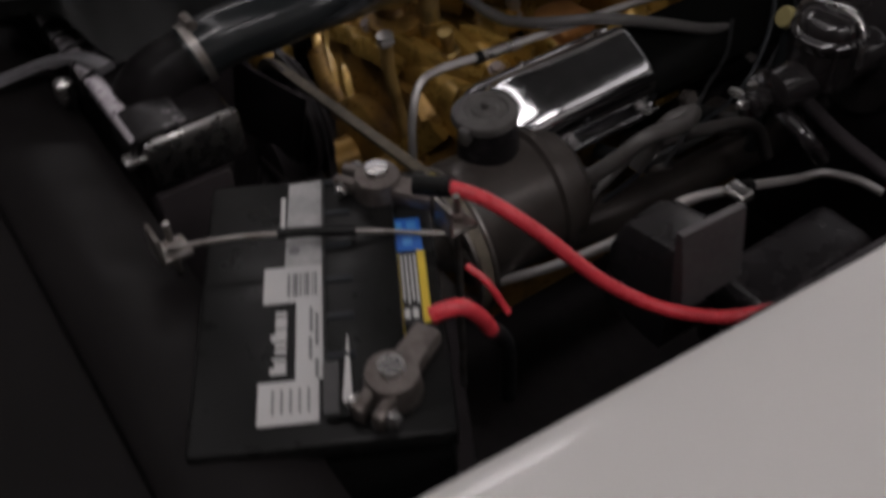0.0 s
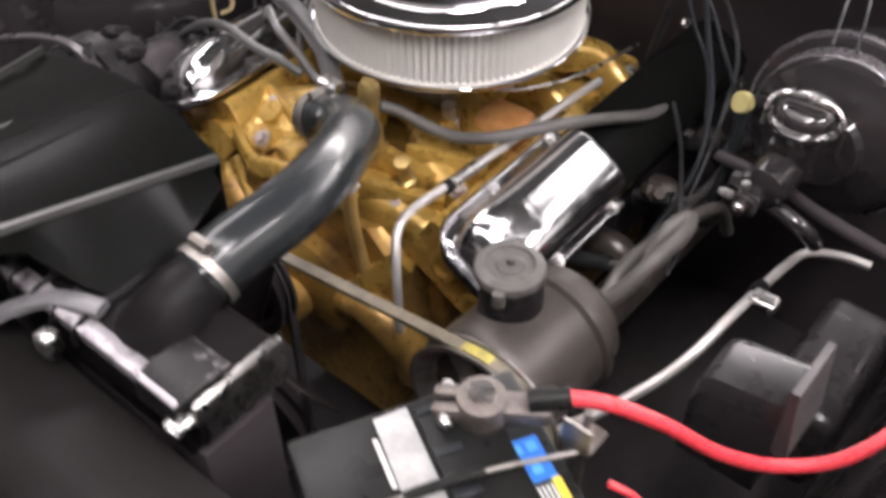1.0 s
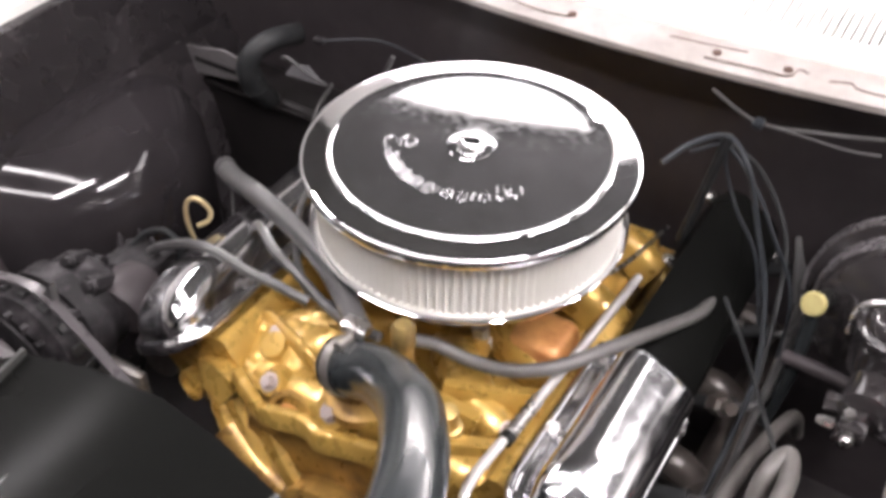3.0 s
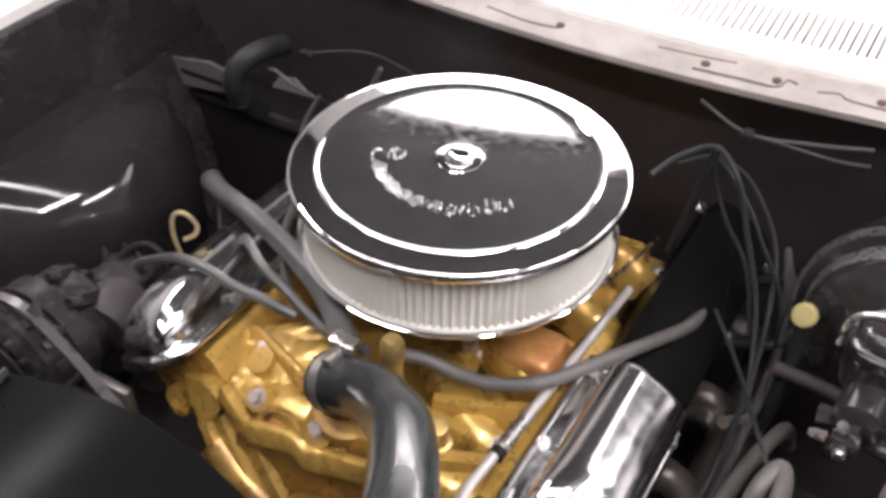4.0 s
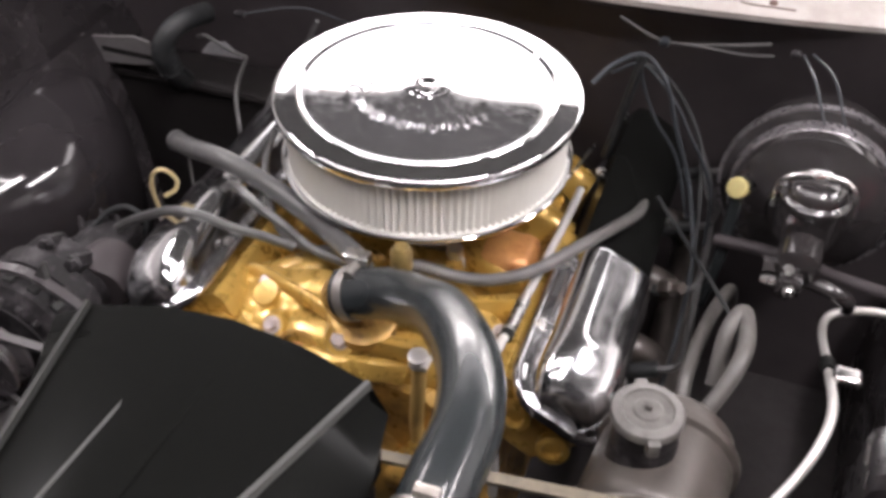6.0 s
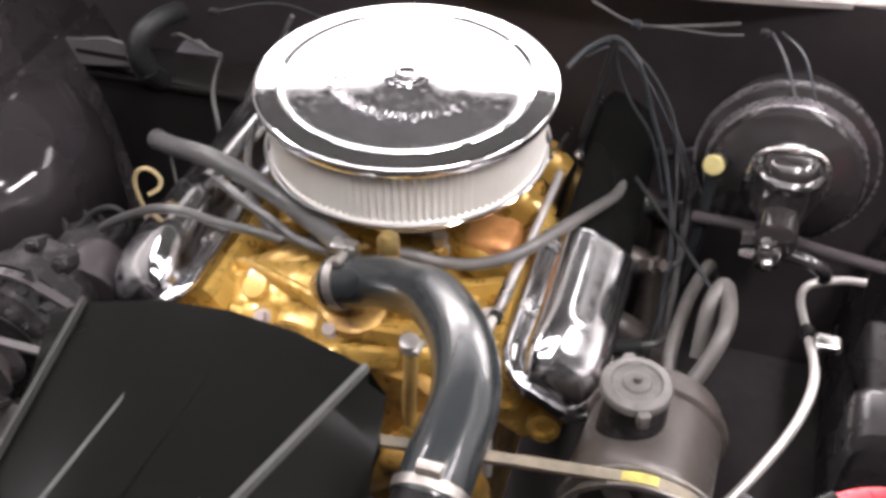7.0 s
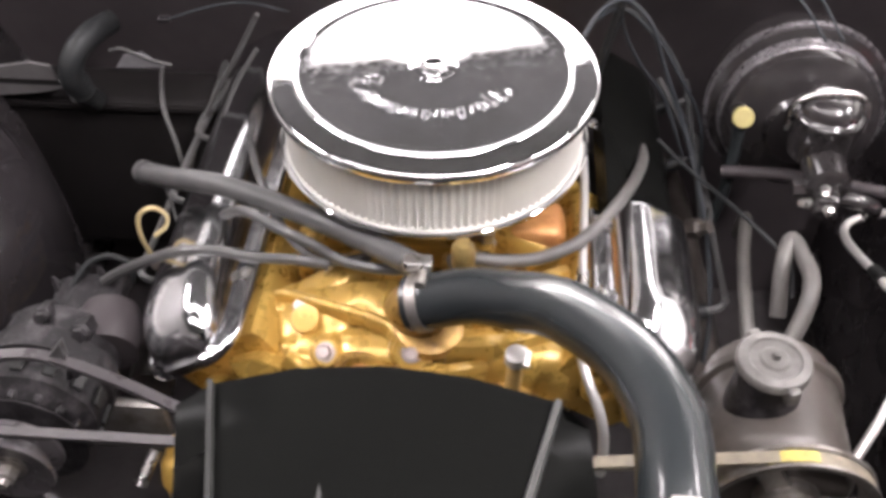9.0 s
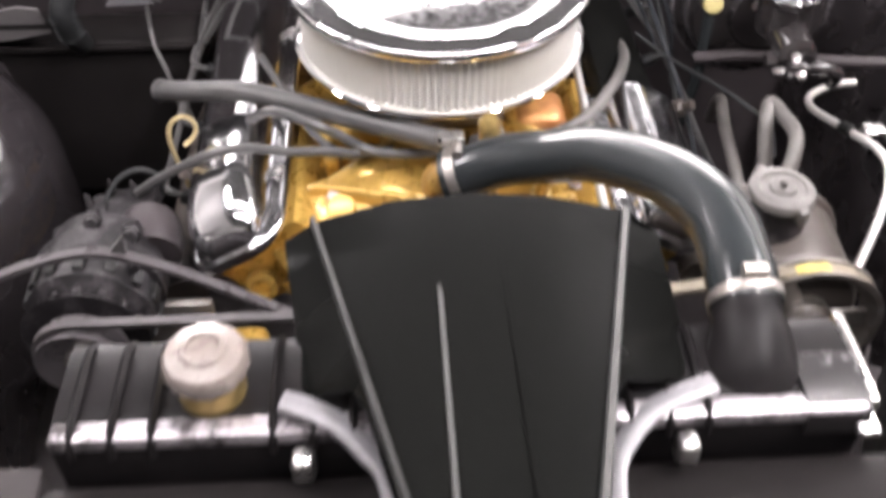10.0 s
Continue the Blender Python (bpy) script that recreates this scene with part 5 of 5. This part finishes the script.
for u0, v0 in ((0.032, -0.026), (0.032, -0.015), (0.050, -0.022)):
    part("print_bar", bbox(u0, u0 + 0.008, v0, v0 + 0.007, 0.9394, 0.9398), BLUE_PALE, blue)
for v0, v1, u1 in ((-0.0305, -0.0245, 0.137), (-0.0105, -0.0045, 0.152)):
    part("warning_strip", bbox(0.064, u1, v0, v1, 0.9385, 0.9392), YELLOW, bat, "yellow warning stripe")
warn = part("warning_field", bbox(0.064, 0.137, -0.0240, -0.0110, 0.9385, 0.9391), INK, bat, "black warning print")
for i in range(4):
    part("print_bar", bbox(0.068, 0.118 - 0.003 * (i % 2), -0.0232 + 0.0033 * i, -0.0217 + 0.0033 * i, 0.9393, 0.9397), LABEL, warn)
for v in (-0.0215, -0.0155):
    part("print_bar", bbox(0.123, 0.132, v, v + 0.004, 0.9393, 0.9397), LABEL, warn)
part("vent_strip", loft([[BAT @ Vector((u, -0.029 - w, 0.9468)), BAT @ Vector((u, -0.029 + w * 0.4, 0.9468)), BAT @ Vector((u, -0.029 + w * 0.4, 0.9475)), BAT @ Vector((u, -0.029 - w, 0.9475))] for u, w in ((0.148, 0.0004), (0.205, 0.0048))]), LABEL, bat)
part("vent_cap", bbox(0.170, 0.213, 0.036, 0.0465, 0.946, 0.9475, 0.0006, 1), GREY_RUBBER, bat, "grey vent cover")


def terminal(u, v, turn):
    c = BAT @ Vector((u, -v, 0.94))
    top = thing("battery_terminal", tuple(c), "corroded lead cable clamp on the battery post", "cable clamp", "battery clamps")
    m = Matrix.Translation(c) @ Matrix.Rotation(radians(turn), 4, "Z")
    part("clamp_ring", roughen(lathe([(0.019, 0.002), (0.020, 0.006), (0.018, 0.024), (0.010, 0.026)], m, 20), 0.002, 90), LEAD, top)
    part("cable_barrel", roughen(box(0.012, 0.05, -0.011, 0.011, 0.004, 0.02, 0.005, 2, m), 0.002, 90), LEAD, top)
    for v0, v1 in ((-0.012, -0.003), (0.003, 0.012)):
        part("clamp_jaw", roughen(box(-0.034, -0.012, v0, v1, 0.004, 0.02, 0.003, 2, m), 0.002, 90), LEAD, top)
    part("post", lathe([(0.0095, 0.02), (0.009, 0.031), (0, 0.031)], m, 20), STEEL, top, "bright post top")
    part("clamp_bolt", join(hex_bolt(m @ Vector((-0.025, -0.013, 0.012)), m.to_3x3() @ Vector((0, -1, 0)), 0.005, 0.006), hex_bolt(m @ Vector((-0.025, 0.013, 0.012)), m.to_3x3() @ Vector((0, 1, 0)), 0.005, 0.006)), STEEL, top)
    return top


terminal(0.0, 0.0, 35)
terminal(0.197, -0.0, 118)

hd = thing("battery_clamp_bar", tuple(BAT @ Vector((0.04, -0.05, 0.94))), "thin steel hold-down bar across the battery", "clamp")
part("bar", tube([BAT @ Vector((0.056, -0.160, 0.958)), BAT @ Vector((0.053, -0.10, 0.960)), BAT @ Vector((0.050, -0.02, 0.952)), BAT @ Vector((0.054, 0.03, 0.947)), BAT @ Vector((0.058, 0.058, 0.946))], 0.0021, 10), DULL_STEEL, hd)
part("sleeve", tube([BAT @ Vector((0.0515, -0.078, 0.958)), BAT @ Vector((0.050, -0.05, 0.9555)), BAT @ Vector((0.050, -0.020, 0.952))], 0.0042, 10), BLACK_PLASTIC, hd, "black sleeve")
for v in (0.158, -0.058):
    c = BAT @ Vector((0.047, -v, 0.945))
    part("bracket", join(box(-0.012, 0.012, -0.012, 0.012, 0.0, 0.005, 0.002, 2, Matrix.Translation(c)), box(-0.012, 0.012, -0.014, -0.010, 0.0, 0.028, 0.002, 2, Matrix.Translation(c)), hex_bolt(c + Vector((0, 0, 0.005)), (0, 0, 1), 0.006, 0.008),
         tube([c + Vector((0, 0, 0.03)), c + Vector((0, 0, -0.1)), c + Vector((0, 0, -0.2))], 0.003, 8)), DULL_STEEL, hd)
whole("battery_tray", join(bbox(-0.05, 0.245, -0.06, 0.16, 0.722, 0.734, 0.003), bbox(-0.05, -0.046, -0.06, 0.16, 0.73, 0.76, 0.001), bbox(0.0, 0.2, 0.0, 0.1, 0.45, 0.724, 0.004)), BLACK_SATIN, BAT @ Vector((0.1, -0.05, 0.722)), "black steel tray under the battery", "battery tray")

# ---- cables ----
rc = thing("battery_cable", (0.58, -0.36, 0.86), "bright red battery cable sagging along the wing", "cable", "red battery cables")
part("cable", tube([(0.474, -0.458, 0.966), (0.500, -0.437, 0.958), (0.532, -0.41, 0.932), (0.568, -0.375, 0.888), (0.604, -0.338, 0.862), (0.640, -0.295, 0.856), (0.664, -0.245, 0.866), (0.683, -0.18, 0.885), (0.688, -0.10, 0.89), (0.67, -0.04, 0.87), (0.63, -0.01, 0.84), (0.58, 0.0, 0.80)], 0.0060, 14), RED, rc, smooth=60)
part("sleeve", tube([(0.455, -0.474, 0.962), (0.478, -0.455, 0.966)], 0.0088, 12), BLACK_PLASTIC, rc)
rc2 = thing("battery_cable", (0.58, -0.5, 0.85), "short red battery cable dropping beside the battery", "cable", "red battery cables")
part("cable", tube([(0.565, -0.533, 0.949), (0.570, -0.522, 0.953), (0.574, -0.511, 0.951), (0.577, -0.500, 0.936), (0.577, -0.490, 0.915)], 0.0064, 14), RED, rc2, smooth=60)
# added black tail: the red cable is lost in shade below here
part("dark_tail", tube([(0.577, -0.491, 0.917), (0.573, -0.478, 0.895), (0.560, -0.462, 0.85), (0.545, -0.450, 0.77)], 0.0070, 12), WIRE_BLACK, rc2, "added black tail where the cable drops into shade", smooth=60)
part("thin_wire", tube([(0.528, -0.478, 0.935), (0.545, -0.470, 0.925), (0.560, -0.462, 0.90)], 0.003, 8), RED, rc2)
# plug leads over the passenger bank, and loose wires by the firewall
def lead(pts, r, mat, label, name="plug_lead", cat="wire", group=""):
    c = Vector(pts[len(pts) // 2])
    return whole(name, tube(pts, r, 8), mat, c, label, cat, group)


lead([(-0.36, -0.15, 0.76), (-0.33, -0.155, 0.785), (-0.268, -0.166, 0.826), (-0.222, -0.170, 0.838), (-0.178, -0.172, 0.833), (-0.133, -0.172, 0.832), (-0.10, -0.165, 0.82)], 0.006, GREY_RUBBER, "grey plug lead over the chrome cover", group="plug leads")
lead([(-0.25, -0.08, 0.79), (-0.20, -0.12, 0.85), (-0.153, -0.150, 0.856), (-0.121, -0.153, 0.840), (-0.086, -0.156, 0.818), (-0.04, -0.172, 0.825), (0.0, -0.175, 0.83)], 0.006, GREY_RUBBER, "grey plug lead over the manifold", group="plug leads")
lead([(-0.22, 0.02, 0.83), (-0.19, -0.06, 0.84), (-0.15, -0.12, 0.815), (-0.11, -0.14, 0.80), (-0.06, -0.13, 0.80)], 0.005, GREY_RUBBER, "thin grey plug lead beside the carburettor", group="plug leads")
lead([(0.166, 0.12, 0.93), (0.185, 0.155, 0.942), (0.215, 0.185, 0.944), (0.248, 0.166, 0.925), (0.272, 0.155, 0.87), (0.305, 0.13, 0.80), (0.328, 0.07, 0.745), (0.333, -0.02, 0.72), (0.33, -0.1, 0.69), (0.32, -0.15, 0.66)], 0.0032, WIRE_BLUE, "blue-grey wire looping over the rocker cover", "wiring", "wire", "loose wires")
lead([(0.18, 0.17, 0.92), (0.215, 0.186, 0.93), (0.26, 0.17, 0.90), (0.29, 0.16, 0.86), (0.33, 0.15, 0.79), (0.34, 0.12, 0.70)], 0.0023, WIRE_BLUE, "thin blue-grey wire by the firewall", "wiring", "wire", "loose wires")
lead([(0.20, 0.19, 0.935), (0.25, 0.21, 0.90), (0.30, 0.19, 0.84), (0.32, 0.14, 0.78), (0.335, 0.05, 0.70)], 0.003, WIRE_BLACK, "thin black wire by the firewall", "wiring", "wire", "loose wires")
lead([(0.215, 0.186, 0.944), (0.20, 0.19, 0.86), (0.185, 0.19, 0.78)], 0.006, WIRE_BLACK, "black taped wiring loom by the firewall", "wiring", "wire", "loose wires")
lead([(0.17, 0.25, 0.955), (0.232, 0.238, 0.938), (0.30, 0.26, 0.935), (0.36, 0.275, 0.94)], 0.0021, GREY_RUBBER, "thin grey wire along the firewall top", "wiring", "wire", "loose wires")
lead([(-0.424, 0.300, 0.740), (-0.412, 0.250, 0.730), (-0.402, 0.220, 0.712), (-0.386, 0.195, 0.686), (-0.372, 0.170, 0.640)], 0.0034, GREY_RUBBER, "grey wire dropping from the heater tab", "wiring", "wire", "loose wires")
lead([(-0.246, 0.215, 0.885), (-0.285, 0.225, 0.815), (-0.332, 0.215, 0.737), (-0.352, 0.168, 0.689), (-0.362, 0.140, 0.640)], 0.0034, GREY_RUBBER, "grey wire behind the air cleaner", "wiring", "wire", "loose wires")
lead([(-0.225, 0.12, 0.895), (-0.255, 0.11, 0.850), (-0.278, 0.105, 0.800), (-0.294, 0.10, 0.745), (-0.300, 0.09, 0.700)], 0.0030, GREY_RUBBER, "grey wire behind the air cleaner", "wiring", "wire", "loose wires")
conn = whole("wire_connector", box(0.226, 0.238, 0.230, 0.246, 0.932, 0.942, 0.003, 2), WIRE_BLUE, (0.232, 0.238, 0.93), "small blue-grey wire connector on the firewall", "connector")

# heater box on the firewall, passenger side
hb = thing("heater_box", (-0.5, 0.3, 0.5), "black heater box with a motor on the firewall", "heater")
part("casing", box(-0.72, -0.34, 0.26, 0.36, 0.40, 0.70, 0.02, 3), HEADER_PAINT, hb)
# pale plate stands in for a bright patch of light on the heater
part("patch", loft([[(x, y, z) for x, z in ((-0.70, 0.757), (-0.64, 0.764), (-0.595, 0.773), (-0.566, 0.768), (-0.556, 0.73), (-0.60, 0.722), (-0.655, 0.715), (-0.70, 0.712))] for y in (0.246, 0.252)]), STRAP_DARK, hb, "patch of bright light painted pale grey")
part("flange", box(-0.74, -0.33, 0.252, 0.262, 0.69, 0.70, 0.003), HEADER_PAINT, hb)

# rail, rods and fittings on the driver's side of the firewall
rl = thing("stay_rail", (0.45, 0.03, 0.78), "grey steel stay beside the master cylinder", "bracket")
part("rail", tube([(0.35, 0.075, 0.775), (0.42, 0.055, 0.79), (0.498, 0.02, 0.803), (0.60, -0.01, 0.815)], 0.008, 10), BLACK_SATIN, rl)
part("elbow", tube([(0.452, -0.02, 0.822), (0.475, -0.03, 0.826), (0.498, -0.028, 0.815), (0.505, -0.01, 0.79)], 0.009, 12), BLACK_GLOSS, rl, "gloss black elbow")
jn = thing("pipe_junction", (0.434, -0.05, 0.82), "dull steel brake pipe junction with nuts", "pipe fitting")
part("junction_block", box(0.422, 0.448, -0.058, -0.038, 0.826, 0.848, 0.005, 2), BLACK_GLOSS, jn)
part("nut", lathe([(0.006, 0), (0.006, 0.010), (0.004, 0.012), (0, 0.012)], aim((0.434, -0.06, 0.84), (0, -1, 0.2)), 6), STEEL, jn)
part("nut", lathe([(0.0055, 0), (0.0055, 0.010), (0.0035, 0.016), (0, 0.016)], aim((0.419, -0.048, 0.836), (-1, -0.2, 0.1)), 6), STEEL, jn)
part("nut", lathe([(0.0055, 0), (0.0055, 0.007), (0, 0.008)], aim((0.43, -0.048, 0.852), (-0.2, -0.1, 1)), 6), STEEL, jn)
for a, b, c in (((0.399, 0.235, 0.955), (0.415, 0.16, 0.965), (0.432, 0.09, 0.955)), ((0.41, 0.24, 0.955), (0.435, 0.17, 0.968), (0.455, 0.10, 0.95))):
    lead([a, b, c], 0.0016, WIRE_BLUE, "thin grey rod over the brake servo", "control_rod", "rod", "servo rods")
lead([(0.24, 0.235, 0.94), (0.29, 0.215, 0.952), (0.333, 0.21, 0.955), (0.365, 0.215, 0.957)], 0.0016, GREY_RUBBER, "thin pale cable along the firewall top", "wiring", "wire", "loose wires")
whole("firewall_clip", box(0.384, 0.396, 0.228, 0.24, 0.950, 0.958, 0.003), DUST_AND_SHADE, (0.39, 0.235, 0.95), "small grey clip on the firewall", "clip")
lead([(0.27, 0.10, 0.80), (0.31, 0.05, 0.79), (0.36, -0.04, 0.80), (0.395, -0.10, 0.795), (0.40, -0.13, 0.77)], 0.0025, WIRE_BLACK, "thin black wire over the steering hose", "wiring", "wire", "loose wires")
lead([(0.212, 0.187, 0.935), (0.222, 0.183, 0.90), (0.245, 0.175, 0.86), (0.28, 0.16, 0.82), (0.31, 0.12, 0.76)], 0.0023, WIRE_BLUE, "blue-grey wire by the firewall", "wiring", "wire", "loose wires")
whole("pipe_fitting", join(lathe([(0.012, 0), (0.012, 0.02), (0.008, 0.024), (0.008, 0.035), (0, 0.035)], aim((0.305, 0.0, 0.745), (0.6, -0.5, 0.6)), 6)), DUSTY_TAN, (0.305, 0.0, 0.745), "dull tarnished fitting beside the rocker cover", "fitting")

# passenger side of the firewall
dt = thing("heater_ledge", (-0.45, 0.25, 0.70), "dusty black ledge with a pale tab on the firewall", "ledge")
part("ledge", box(-0.66, -0.54, 0.245, 0.275, 0.735, 0.747, 0.004), HEADER_PAINT, dt, "dusty ledge")
part("tab", loft([[(-0.468, 0.245, 0.772), (-0.40, 0.25, 0.772), (-0.43, 0.252, 0.795), (-0.455, 0.25, 0.79)], [(-0.468, 0.25, 0.770), (-0.40, 0.255, 0.770), (-0.43, 0.257, 0.793), (-0.455, 0.255, 0.788)]]), STRAP_GREY, dt, "pale grey tab")
lead([(-0.363, 0.214, 0.874), (-0.31, 0.23, 0.885), (-0.26, 0.23, 0.892), (-0.21, 0.24, 0.875)], 0.0016, WIRE_BLUE, "grey wire clipped to the firewall", "wiring", "wire", "loose wires")
whole("firewall_clip", box(-0.378, -0.362, 0.208, 0.220, 0.869, 0.876, 0.002), DUST_AND_SHADE, (-0.37, 0.21, 0.868), "small pale clip on the firewall", "clip")

# blower hose looping over the heater's edge
bh = thing("blower_hose", (-0.525, 0.25, 0.70), "black ribbed blower hose looped over the heater edge", "hose")
part("hose", tube([(-0.52, 0.262, 0.70), (-0.523, 0.232, 0.74), (-0.524, 0.224, 0.775), (-0.515, 0.238, 0.802), (-0.500, 0.268, 0.812), (-0.490, 0.31, 0.805)], 0.017, 14), WIRE_BLACK, bh, smooth=60)
for k in range(5):
    part("hose_rib", lathe([(0.0165, -0.002), (0.0195, -0.001), (0.0195, 0.001), (0.0165, 0.002)], aim((-0.5225 - 0.0007 * k, 0.235 - 0.002 * k, 0.735 + 0.0085 * k), (-0.05, -0.2, 1)), 20, close=False), WIRE_BLACK, bh)
lead([(-0.47, 0.245, 0.80), (-0.445, 0.232, 0.812), (-0.415, 0.235, 0.795), (-0.385, 0.24, 0.783)], 0.0028, GREY_RUBBER, "grey wire bowed over the heater tab", "wiring", "wire", "loose wires")
